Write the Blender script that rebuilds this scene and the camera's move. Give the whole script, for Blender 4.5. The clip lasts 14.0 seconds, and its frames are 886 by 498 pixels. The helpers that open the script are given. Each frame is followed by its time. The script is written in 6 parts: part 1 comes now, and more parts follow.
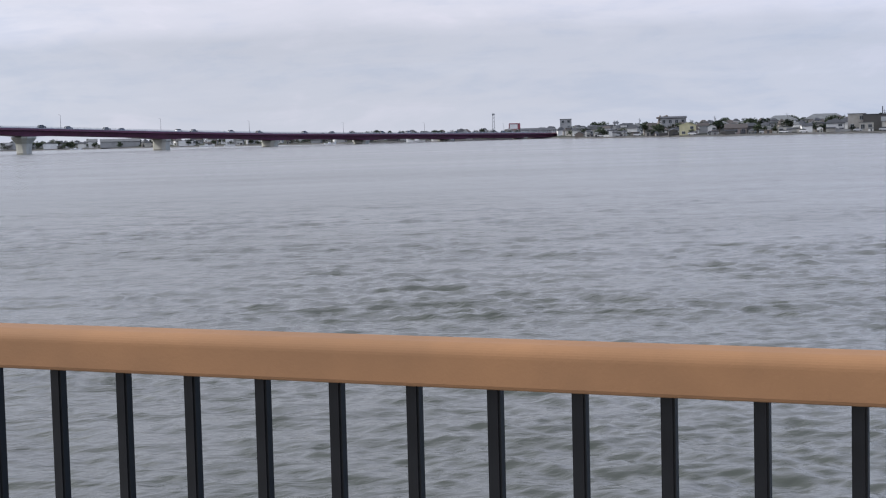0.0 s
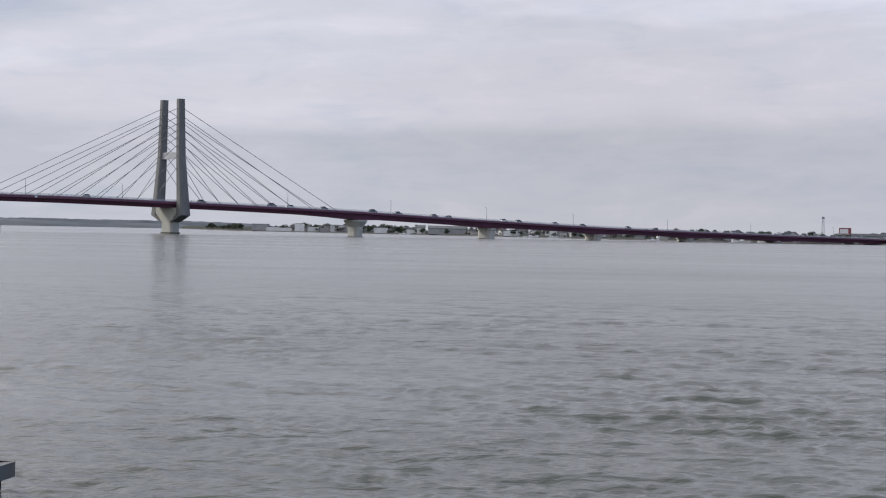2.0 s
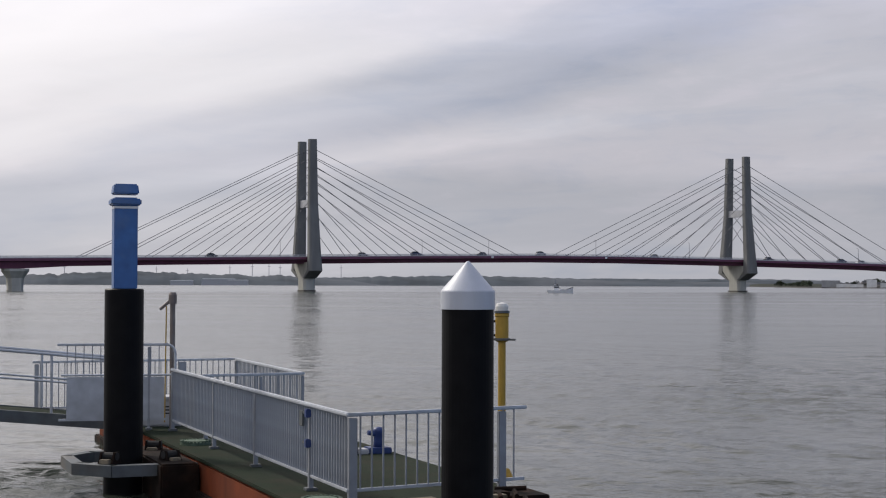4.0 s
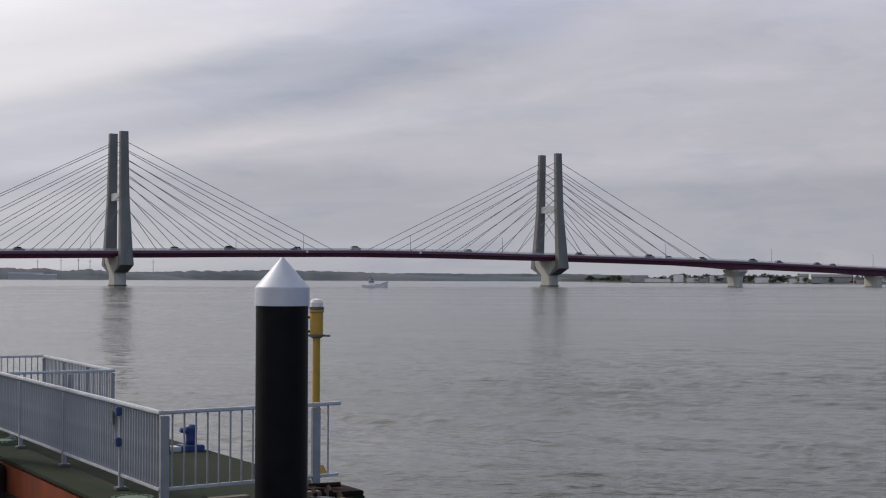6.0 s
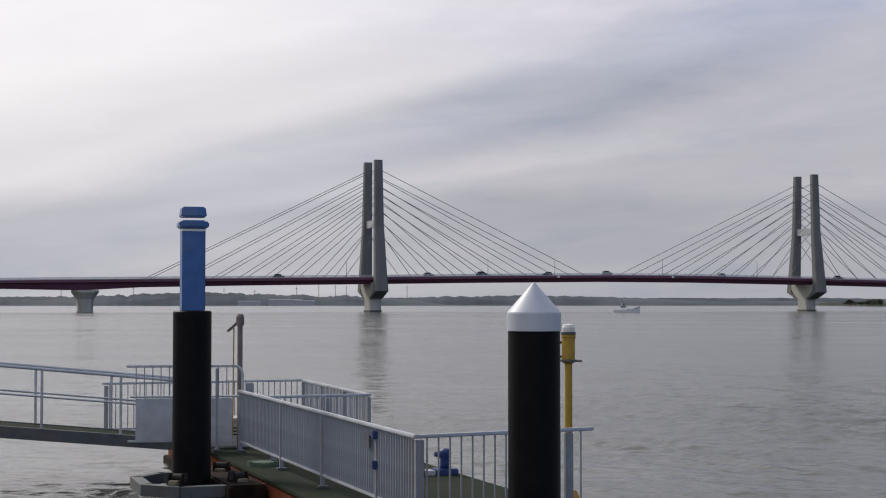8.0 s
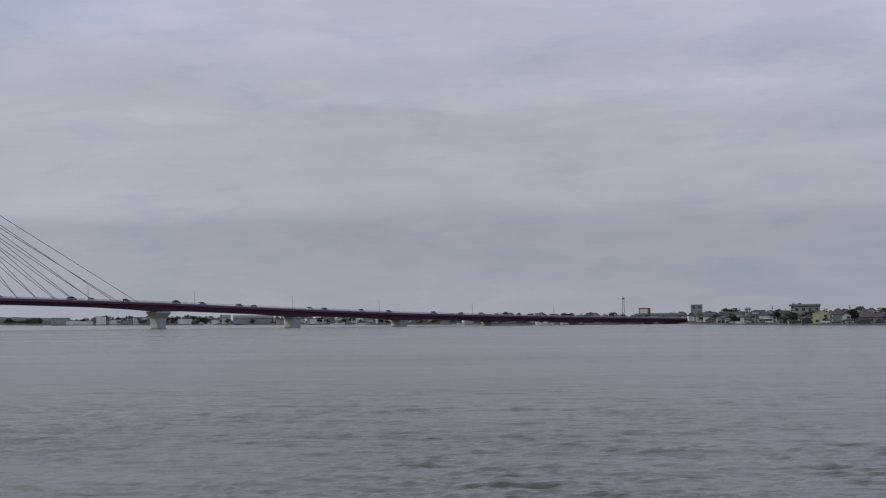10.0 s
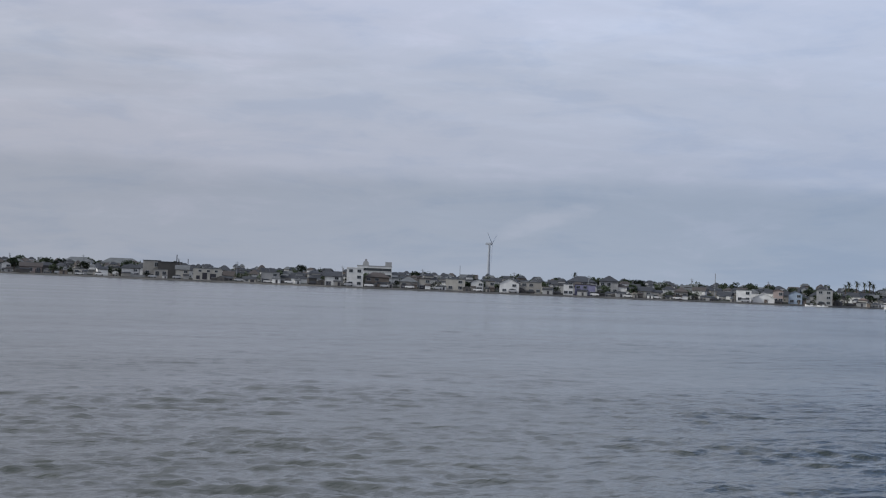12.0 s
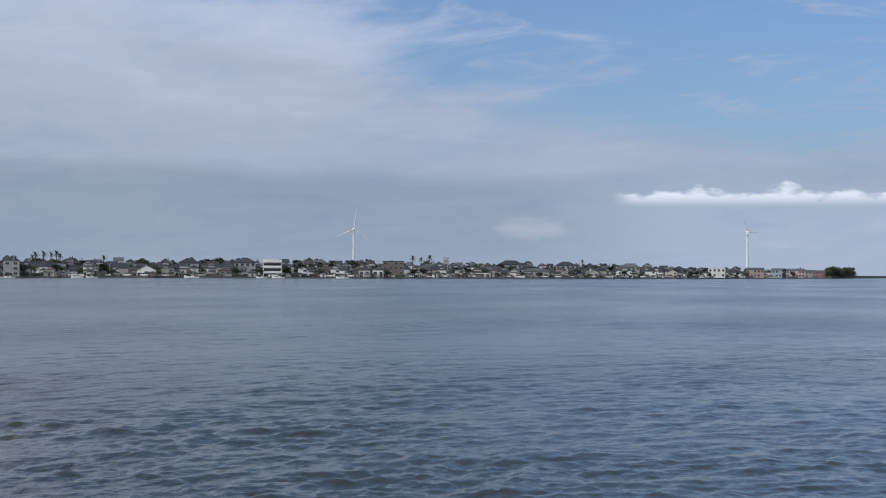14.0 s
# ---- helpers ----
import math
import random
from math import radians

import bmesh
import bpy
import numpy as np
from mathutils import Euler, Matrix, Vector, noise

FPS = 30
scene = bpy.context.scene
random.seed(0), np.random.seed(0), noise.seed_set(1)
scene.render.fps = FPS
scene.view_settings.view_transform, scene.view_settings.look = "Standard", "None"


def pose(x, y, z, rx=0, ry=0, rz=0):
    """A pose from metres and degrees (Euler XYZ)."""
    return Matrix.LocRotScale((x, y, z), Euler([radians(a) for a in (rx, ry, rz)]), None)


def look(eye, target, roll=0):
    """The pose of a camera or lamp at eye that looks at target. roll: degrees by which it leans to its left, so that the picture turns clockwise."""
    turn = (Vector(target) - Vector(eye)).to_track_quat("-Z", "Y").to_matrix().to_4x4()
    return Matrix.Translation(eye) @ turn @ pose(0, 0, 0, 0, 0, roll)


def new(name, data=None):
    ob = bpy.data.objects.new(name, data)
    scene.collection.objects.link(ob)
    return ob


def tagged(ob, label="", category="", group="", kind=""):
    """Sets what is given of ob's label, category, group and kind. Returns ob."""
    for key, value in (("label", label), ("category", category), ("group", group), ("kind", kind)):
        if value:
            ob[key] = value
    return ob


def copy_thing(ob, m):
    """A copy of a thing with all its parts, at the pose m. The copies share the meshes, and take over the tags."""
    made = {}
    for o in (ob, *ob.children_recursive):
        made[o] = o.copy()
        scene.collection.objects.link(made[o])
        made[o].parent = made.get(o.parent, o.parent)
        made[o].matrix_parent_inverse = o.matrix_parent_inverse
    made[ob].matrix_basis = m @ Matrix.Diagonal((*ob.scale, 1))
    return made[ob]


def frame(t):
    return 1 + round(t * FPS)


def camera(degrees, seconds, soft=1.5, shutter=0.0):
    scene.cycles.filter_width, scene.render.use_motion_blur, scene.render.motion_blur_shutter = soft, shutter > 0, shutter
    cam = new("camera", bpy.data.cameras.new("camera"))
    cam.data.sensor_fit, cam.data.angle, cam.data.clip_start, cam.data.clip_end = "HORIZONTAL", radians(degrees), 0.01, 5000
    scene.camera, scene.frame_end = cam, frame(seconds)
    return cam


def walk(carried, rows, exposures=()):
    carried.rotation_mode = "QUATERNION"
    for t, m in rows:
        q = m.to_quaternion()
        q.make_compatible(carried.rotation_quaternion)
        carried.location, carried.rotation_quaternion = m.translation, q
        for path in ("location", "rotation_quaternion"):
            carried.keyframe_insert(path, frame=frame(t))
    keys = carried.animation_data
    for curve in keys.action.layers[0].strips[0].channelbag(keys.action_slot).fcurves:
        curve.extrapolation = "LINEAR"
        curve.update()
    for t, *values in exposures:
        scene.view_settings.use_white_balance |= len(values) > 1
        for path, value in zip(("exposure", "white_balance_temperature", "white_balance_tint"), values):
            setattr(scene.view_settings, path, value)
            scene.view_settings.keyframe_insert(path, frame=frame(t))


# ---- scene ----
# ---- camera and walk ----
cam = camera(31.375, 14.0, soft=1.15, shutter=0.0)


def aim(x, y, z, turn, tilt, lean):
    """A camera pose from a place, a compass turn to the right, a tilt upwards and a lean, in degrees."""
    a, e = radians(turn), radians(tilt)
    way = Vector((math.sin(a) * math.cos(e), math.cos(a) * math.cos(e), math.sin(e)))
    return look((x, y, z), Vector((x, y, z)) + way * 10, lean)


LEAN = 1
PATH = [
    (0.0, -1.161, -1.158, 3.39, 21.03, -4.08, -1.44),
    (0.5, -0.92, -0.918, 3.425, 20.96, -2.11, 1.71),
    (1.0, -0.779, -0.777, 3.44, 18.94, -1.11, -0.8),
    (1.5, -0.425, -0.424, 3.47, 15.45, -2.94, -0.67),
    (2.0, -0.25, -0.25, 3.46, 9.42, -0.64, 1.16),
    (2.5, -0.14, -0.08, 3.43, 2.86, -2.3, -0.85),
    (2.7, -0.08, -0.05, 3.45, -1.71, -0.87, 0.08),
    (2.9, -0.05, -0.03, 3.46, -5.8, 0.1, 0.3),
    (3.2, -0.02, 0.0, 3.47, -10.2, 0.9, 0.2),
    (3.7, 0.0, 0.0, 3.48, -11.9, 1.3, 0.1),
    (4.2, 0.0, 0.0, 3.48, -9.8, 1.2, 0.4),
    (4.8, 0.0, 0.0, 3.48, -5.43, 1.58, 0.88),
    (5.0, 0.0, 0.0, 3.48, -4.33, 2.25, 0.55),
    (5.5, 0.0, 0.0, 3.52, -4.63, 0.44, 0.63),
    (6.0, 0.0, 0.0, 3.5, -4.29, 1.07, 0.23),
    (6.5, 0.0, 0.0, 3.52, -4.87, 1.6, -0.34),
    (7.0, 0.0, 0.0, 3.48, -5.76, 1.85, -0.18),
    (7.2, 0.0, 0.0, 3.485, -7.09, 1.77, 0.03),
    (7.6, 0.0, 0.0, 3.5, -10.3, 1.8, 0.1),
    (8.1, 0.0, 0.0, 3.5, -13.6, 2.0, 0.0),
    (8.6, 0.0, 0.0, 3.5, -13.2, 2.2, -0.2),
    (9.0, 0.0, 0.0, 3.5, -8.9, 2.5, -0.4),
    (9.3, 0.05, 0.0, 3.5, -3.1, 2.66, -0.55),
    (9.5, 0.07, 0.0, 3.5, 2.74, 3.0, -0.69),
    (10.0, 0.03, 0.0, 3.5, 16.43, 2.58, -0.26),
    (10.5, 0.03, 0.0, 3.5, 31.66, 2.61, -0.33),
    (11.0, 0.03, 0.0, 3.5, 39.76, 2.16, 1.08),
    (11.5, 0.03, 0.0, 3.5, 44.0, 1.46, 1.67),
    (12.0, 0.03, 0.0, 3.5, 46.2, 1.28, 2.36),
    (12.5, 0.03, 0.0, 3.5, 54.11, 1.09, 2.29),
    (13.0, 0.03, 0.0, 3.5, 62.17, 2.33, 1.66),
    (13.5, 0.03, 0.0, 3.5, 70.15, 2.88, 0.16),
    (14.0, 0.03, 0.0, 3.5, 75.15, 0.88, 0.34),
]
walk(cam, [(t, aim(x, y, z, a, e, LEAN * r)) for t, x, y, z, a, e, r in PATH],
     exposures=[(0, 0.84, 6340, 10), (0.5, 0.80, 6350, 10), (1.0, 0.70, 6400, 10), (1.5, 0.62, 6480, 10), (2.0, 0.61, 6600, 10), (2.7, 0.5, 6700, 11), (4.8, 0.22, 6740, 11), (7.2, 0.20, 6740, 11), (9.3, 0.10, 6780, 11), (10.2, 0.02, 6400, 10), (10.8, 0.01, 6350, 9),
                (12, 0.15, 6290, 8), (13, 0.10, 6270, 8), (14, 0.07, 6260, 8)])

# ---- world and sun ----
SUN_TURN, SUN_HIGH = -60, 38


def build_world():
    w = bpy.data.worlds.new("overcast_sky")
    scene.world = w
    w.use_nodes = True
    nt = w.node_tree
    nt.nodes.clear()
    N, L = nt.nodes.new, nt.links.new

    def math_(op, a, b=None, c=None):
        n = N("ShaderNodeMath")
        n.operation = op
        for i, v in enumerate((a, b, c)):
            if v is None:
                continue
            if isinstance(v, (int, float)):
                n.inputs[i].default_value = v
            else:
                L(v, n.inputs[i])
        return n.outputs[0]

    def ramp(v, stops):
        n = N("ShaderNodeValToRGB")
        n.color_ramp.interpolation = "EASE"
        while len(n.color_ramp.elements) < len(stops):
            n.color_ramp.elements.new(0.5)
        for e, (at, col) in zip(n.color_ramp.elements, stops):
            e.position = at
            e.color = (*col, 1) if not isinstance(col, (int, float)) else (col, col, col, 1)
        L(v, n.inputs[0])
        return n.outputs[0]

    def mix(f, a, b):
        n = N("ShaderNodeMix")
        n.data_type = "RGBA"
        if isinstance(f, (int, float)):
            n.inputs[0].default_value = f
        else:
            L(f, n.inputs[0])
        for s, v in ((6, a), (7, b)):
            if isinstance(v, tuple):
                n.inputs[s].default_value = (*v, 1)
            else:
                L(v, n.inputs[s])
        return n.outputs[2]

    co = N("ShaderNodeTexCoord").outputs["Generated"]
    sp = N("ShaderNodeSeparateXYZ")
    L(co, sp.inputs[0])
    x, y, z = sp.outputs
    high = math_("MULTIPLY", math_("ARCSINE", z), 180 / math.pi)
    turn = math_("MULTIPLY", math_("ARCTAN2", x, y), 180 / math.pi)
    # cloud sheet: the direction projected on a flat layer
    zz = math_("ADD", math_("MAXIMUM", z, 0.0), 0.10)
    cb = N("ShaderNodeCombineXYZ")
    L(math_("DIVIDE", x, zz), cb.inputs[0])
    L(math_("DIVIDE", y, zz), cb.inputs[1])
    cb.inputs[2].default_value = 3.7

    def noise_(vec, scale, detail, rough, dist=0.0):
        n = N("ShaderNodeTexNoise")
        n.inputs["Scale"].default_value = scale
        n.inputs["Detail"].default_value = detail
        n.inputs["Roughness"].default_value = rough
        n.inputs["Distortion"].default_value = dist
        L(vec, n.inputs["Vector"])
        return n.outputs[0]

    # the sheet lies in long rolls; along and across run on it
    d30 = radians(30)
    fx, fy = math_("DIVIDE", x, zz), math_("DIVIDE", y, zz)
    across = math_("ADD", math_("MULTIPLY", fx, math.sin(d30)), math_("MULTIPLY", fy, math.cos(d30)))
    along = math_("SUBTRACT", math_("MULTIPLY", fx, math.cos(d30)), math_("MULTIPLY", fy, math.sin(d30)))
    rolls = N("ShaderNodeCombineXYZ")
    L(math_("MULTIPLY", along, 0.33), rolls.inputs[0])
    L(across, rolls.inputs[1])
    rolls.inputs[2].default_value = 1.3
    big = noise_(rolls.outputs[0], 0.9, 4, 0.45, 0.3)
    fine = noise_(rolls.outputs[0], 2.6, 6, 0.55, 0.5)
    tuft = noise_(cb.outputs[0], 2.2, 6, 0.6, 0.5)
    sheet = math_("ADD", math_("MULTIPLY", big, 0.46), math_("MULTIPLY", fine, 0.24))
    sheet = math_("ADD", sheet, math_("MULTIPLY", tuft, 0.30))
    sky = N("ShaderNodeTexSky")
    sky.sky_type = "NISHITA"
    sky.sun_disc = False
    sky.sun_elevation, sky.sun_rotation = radians(SUN_HIGH), radians(SUN_TURN)
    sky.air_density, sky.dust_density = 1.0, 1.5
    hue = N("ShaderNodeMix")
    hue.data_type, hue.blend_type = "RGBA", "MULTIPLY"
    hue.inputs[0].default_value = 1
    L(sky.outputs[0], hue.inputs[6])
    hue.inputs[7].default_value = (*SKY_GAIN, 1)
    clear = hue.outputs[2]
    flat = N("ShaderNodeCombineXYZ")
    L(turn, flat.inputs[0])
    L(math_("MULTIPLY", high, 2.6), flat.inputs[1])
    flat.inputs[2].default_value = 5.1
    drift = noise_(flat.outputs[0], 0.085, 5, 0.55, 0.4)
    # the low shelf of cloud has a level edge; higher up the layers wander
    loose = ramp(math_("DIVIDE", high, 10.0), [(0.28, 0.30), (0.75, 1.0)])
    stray = math_("ADD", math_("MULTIPLY", math_("SUBTRACT", big, 0.5), 2.0), math_("MULTIPLY", math_("SUBTRACT", drift, 0.5), 5.0))
    wav = math_("ADD", high, math_("MULTIPLY", stray, loose))
    up = math_("DIVIDE", math_("MAXIMUM", wav, 0.0), 90.0)
    low = ramp(up, LEFT_RAMP)
    low_right = ramp(up, RIGHT_RAMP)
    side = ramp(math_("DIVIDE", math_("ADD", turn, 30.0), 120.0), [(0.42, 0.0), (0.86, 1.0)])
    veil = mix(side, low, low_right)
    haze = math_("MULTIPLY", ramp(math_("DIVIDE", math_("SUBTRACT", turn, 76.0), 12.0), [(0.0, 0.0), (0.8, 0.85)]), ramp(math_("DIVIDE", high, 10.0), [(0.2, 1.0), (0.55, 0.0)]))
    veil = mix(haze, veil, (0.395, 0.455, 0.58))
    shade = ramp(sheet, [(0.34, 0.89), (0.50, 0.98), (0.64, 1.10)])
    sh = N("ShaderNodeMix")
    sh.data_type, sh.blend_type = "RGBA", "MULTIPLY"
    L(ramp(math_("DIVIDE", high, 12.0), [(0.1, 0.2), (0.75, 1.0)]), sh.inputs[0])
    mot = N("ShaderNodeMix")
    mot.data_type, mot.blend_type = "RGBA", "MULTIPLY"
    mot.inputs[0].default_value = 1.0
    L(veil, mot.inputs[6])
    streak = N("ShaderNodeCombineXYZ")
    L(math_("ADD", math_("MULTIPLY", turn, 0.55), math_("MULTIPLY", high, -0.5)), streak.inputs[0])
    L(math_("MULTIPLY", high, 2.7), streak.inputs[1])
    streak.inputs[2].default_value = 2.2
    torn = math_("ADD", math_("MULTIPLY", noise_(flat.outputs[0], 0.21, 6, 0.6, 0.3), 0.55), math_("MULTIPLY", noise_(streak.outputs[0], 0.33, 7, 0.62, 0.8), 0.45))
    L(ramp(torn, [(0.36, (0.90, 0.93, 0.965)), (0.52, (1.0, 1.0, 1.0)), (0.66, (1.085, 1.06, 1.06))]), mot.inputs[7])
    # a blue-grey roll slants across the sheet over the bridge
    roll = math_("SUBTRACT", math_("SUBTRACT", high, math_("MULTIPLY", turn, 0.28)), 10.3)
    roll = math_("ADD", roll, math_("MULTIPLY", math_("SUBTRACT", drift, 0.5), 4.5))
    roll = ramp(math_("ADD", math_("MULTIPLY", roll, 0.16), 0.5), [(0.16, 0.0), (0.42, 1.0), (0.58, 1.0), (0.80, 0.0)])
    roll = math_("MULTIPLY", roll, ramp(math_("DIVIDE", math_("ADD", turn, 40.0), 60.0), [(0.0, 0.0), (0.25, 1.0), (0.65, 1.0), (0.95, 0.0)]))
    rolled = N("ShaderNodeMix")
    rolled.data_type, rolled.blend_type = "RGBA", "MULTIPLY"
    L(roll, rolled.inputs[0])
    L(mot.outputs[2], rolled.inputs[6])
    rolled.inputs[7].default_value = (0.83, 0.87, 0.93, 1)
    L(rolled.outputs[2], sh.inputs[6])
    L(shade, sh.inputs[7])
    # the sheet thickens from the bridge towards the town and thins again seawards
    thick = N("ShaderNodeMix")
    thick.data_type, thick.blend_type = "RGBA", "MULTIPLY"
    thick.inputs[0].default_value = 1.0
    L(sh.outputs[2], thick.inputs[6])
    L(ramp(math_("DIVIDE", math_("ADD", turn, 30.0), 90.0), [(0.12, (1.02, 1.02, 1.02)), (0.34, (1.0, 1.0, 1.0)), (0.5, (0.935, 0.93, 0.93)), (0.72, (0.955, 0.95, 0.96)), (0.9, (1.0, 1.0, 1.0))]), thick.inputs[7])
    clouds = thick.outputs[2]
    # thinner, brighter cloud towards the hidden sun
    gv = Vector((math.sin(radians(-52)) * math.cos(radians(34)), math.cos(radians(-52)) * math.cos(radians(34)), math.sin(radians(34))))
    dt = N("ShaderNodeVectorMath")
    dt.operation = "DOT_PRODUCT"
    L(co, dt.inputs[0])
    dt.inputs[1].default_value = gv
    glow = ramp(math_("ADD", dt.outputs["Value"], math_("MULTIPLY", math_("SUBTRACT", big, 0.5), 0.25)), [(0.60, 0.0), (0.92, 1.0)])
    glow = math_("MULTIPLY", glow, ramp(math_("DIVIDE", high, 10.0), [(0.1, 0.5), (0.75, 1.0)]))
    clouds = mix(math_("MULTIPLY", glow, 0.85), clouds, (0.92, 0.91, 0.94))
    # the cloud breaks up towards the open sea
    rag = noise_(streak.outputs[0], 0.16, 7, 0.6, 0.6)
    rim = math_("SUBTRACT", high, math_("SUBTRACT", 9.0, math_("MULTIPLY", math_("SUBTRACT", turn, 67.3), 0.30)))
    rim = math_("ADD", rim, math_("MULTIPLY", math_("SUBTRACT", rag, 0.5), 9.0))
    gap = ramp(math_("ADD", math_("MULTIPLY", rim, 0.2), 0.3), [(0.1, 0.0), (0.75, 0.94)])
    gap = math_("MULTIPLY", gap, ramp(math_("DIVIDE", turn, 180.0), [(0.29, 0.0), (0.37, 1.0), (0.72, 1.0), (0.83, 0.0)]))
    gap = math_("MULTIPLY", gap, ramp(math_("DIVIDE", high, 10.0), [(0.26, 0.0), (0.50, 1.0)]))
    wisp = ramp(noise_(streak.outputs[0], 0.30, 7, 0.6, 0.9), [(0.5, 1.0), (0.70, 0.35)])
    body = mix(math_("MULTIPLY", gap, wisp), clouds, clear)
    # small bright cumulus bank, low over the sea
    c3 = N("ShaderNodeCombineXYZ")
    L(turn, c3.inputs[0])
    L(math_("MULTIPLY", high, 2.2), c3.inputs[1])
    puff = noise_(c3.outputs[0], 1.0, 4, 0.5)
    lump = noise_(c3.outputs[0], 0.33, 2, 0.5)
    crest = math_("SUBTRACT", math_("ADD", 2.19, math_("ADD", math_("MULTIPLY", puff, 1.05), math_("MULTIPLY", lump, 0.75))), high)
    inside = ramp(math_("MULTIPLY", crest, 1.7), [(0.0, 0.0), (0.5, 1.0)])
    base = ramp(math_("MULTIPLY", math_("SUBTRACT", high, 2.38), 1.5), [(0.0, 0.0), (0.8, 1.0)])
    where = ramp(math_("DIVIDE", turn, 100.0), [(0.812, 0.0), (0.822, 1.0)])
    m1 = math_("MULTIPLY", inside, base)
    m2 = math_("MULTIPLY", m1, where)
    body = mix(math_("MULTIPLY", m2, 0.8), body, (0.84, 0.86, 0.94))
    # a small far cloud in the haze below it
    ex = math_("DIVIDE", math_("SUBTRACT", turn, 78.4), 1.7)
    ey = math_("DIVIDE", math_("SUBTRACT", high, 1.65), 0.6)
    rad = math_("ADD", math_("MULTIPLY", ex, ex), math_("MULTIPLY", ey, ey))
    small = ramp(math_("SUBTRACT", math_("ADD", math_("MULTIPLY", puff, 1.6), 0.1), rad), [(0.0, 0.0), (1.0, 1.0)])
    body = mix(math_("MULTIPLY", small, 0.3), body, (0.60, 0.58, 0.66))
    # a thin pale plume of cloud over the town
    px = math_("DIVIDE", math_("SUBTRACT", turn, 49.9), 2.3)
    py = math_("DIVIDE", math_("SUBTRACT", math_("SUBTRACT", high, math_("MULTIPLY", math_("SUBTRACT", turn, 49.9), 0.3)), 2.45), 0.55)
    plume = math_("ADD", math_("MULTIPLY", px, px), math_("MULTIPLY", py, py))
    plume = ramp(math_("SUBTRACT", math_("ADD", math_("MULTIPLY", puff, 1.5), 0.1), plume), [(0.0, 0.0), (1.0, 1.0)])
    body = mix(math_("MULTIPLY", plume, 0.22), body, (0.50, 0.50, 0.57))
    bg = N("ShaderNodeBackground")
    L(body, bg.inputs[0])
    bg.inputs[1].default_value = 1.0
    out = N("ShaderNodeOutputWorld")
    L(bg.outputs[0], out.inputs[0])


SKY_GAIN = (0.061, 0.073, 0.098)
LEFT_RAMP = [(0.0, (0.358, 0.372, 0.42)), (0.037, (0.347, 0.363, 0.413)), (0.050, (0.43, 0.435, 0.49)), (0.080, (0.42, 0.435, 0.495)), (0.118, (0.49, 0.505, 0.60)), (0.4, (0.56, 0.57, 0.65)), (1.0, (0.5, 0.53, 0.62))]
RIGHT_RAMP = [(0.0, (0.30, 0.355, 0.455)), (0.035, (0.275, 0.33, 0.43)), (0.046, (0.37, 0.415, 0.53)), (0.068, (0.42, 0.465, 0.585)), (0.105, (0.47, 0.52, 0.66)), (0.4, (0.54, 0.57, 0.68)), (1.0, (0.5, 0.53, 0.62))]
build_world()
sun = new("sun", bpy.data.lights.new("sun", "SUN"))
sun.data.energy, sun.data.angle, sun.data.color = 1.9, radians(10), (1.0, 0.95, 0.88)
sun.matrix_world = look((math.sin(radians(SUN_TURN)) * math.cos(radians(SUN_HIGH)) * 50, math.cos(radians(SUN_TURN)) * math.cos(radians(SUN_HIGH)) * 50,
                         math.sin(radians(SUN_HIGH)) * 50), (0, 0, 0))


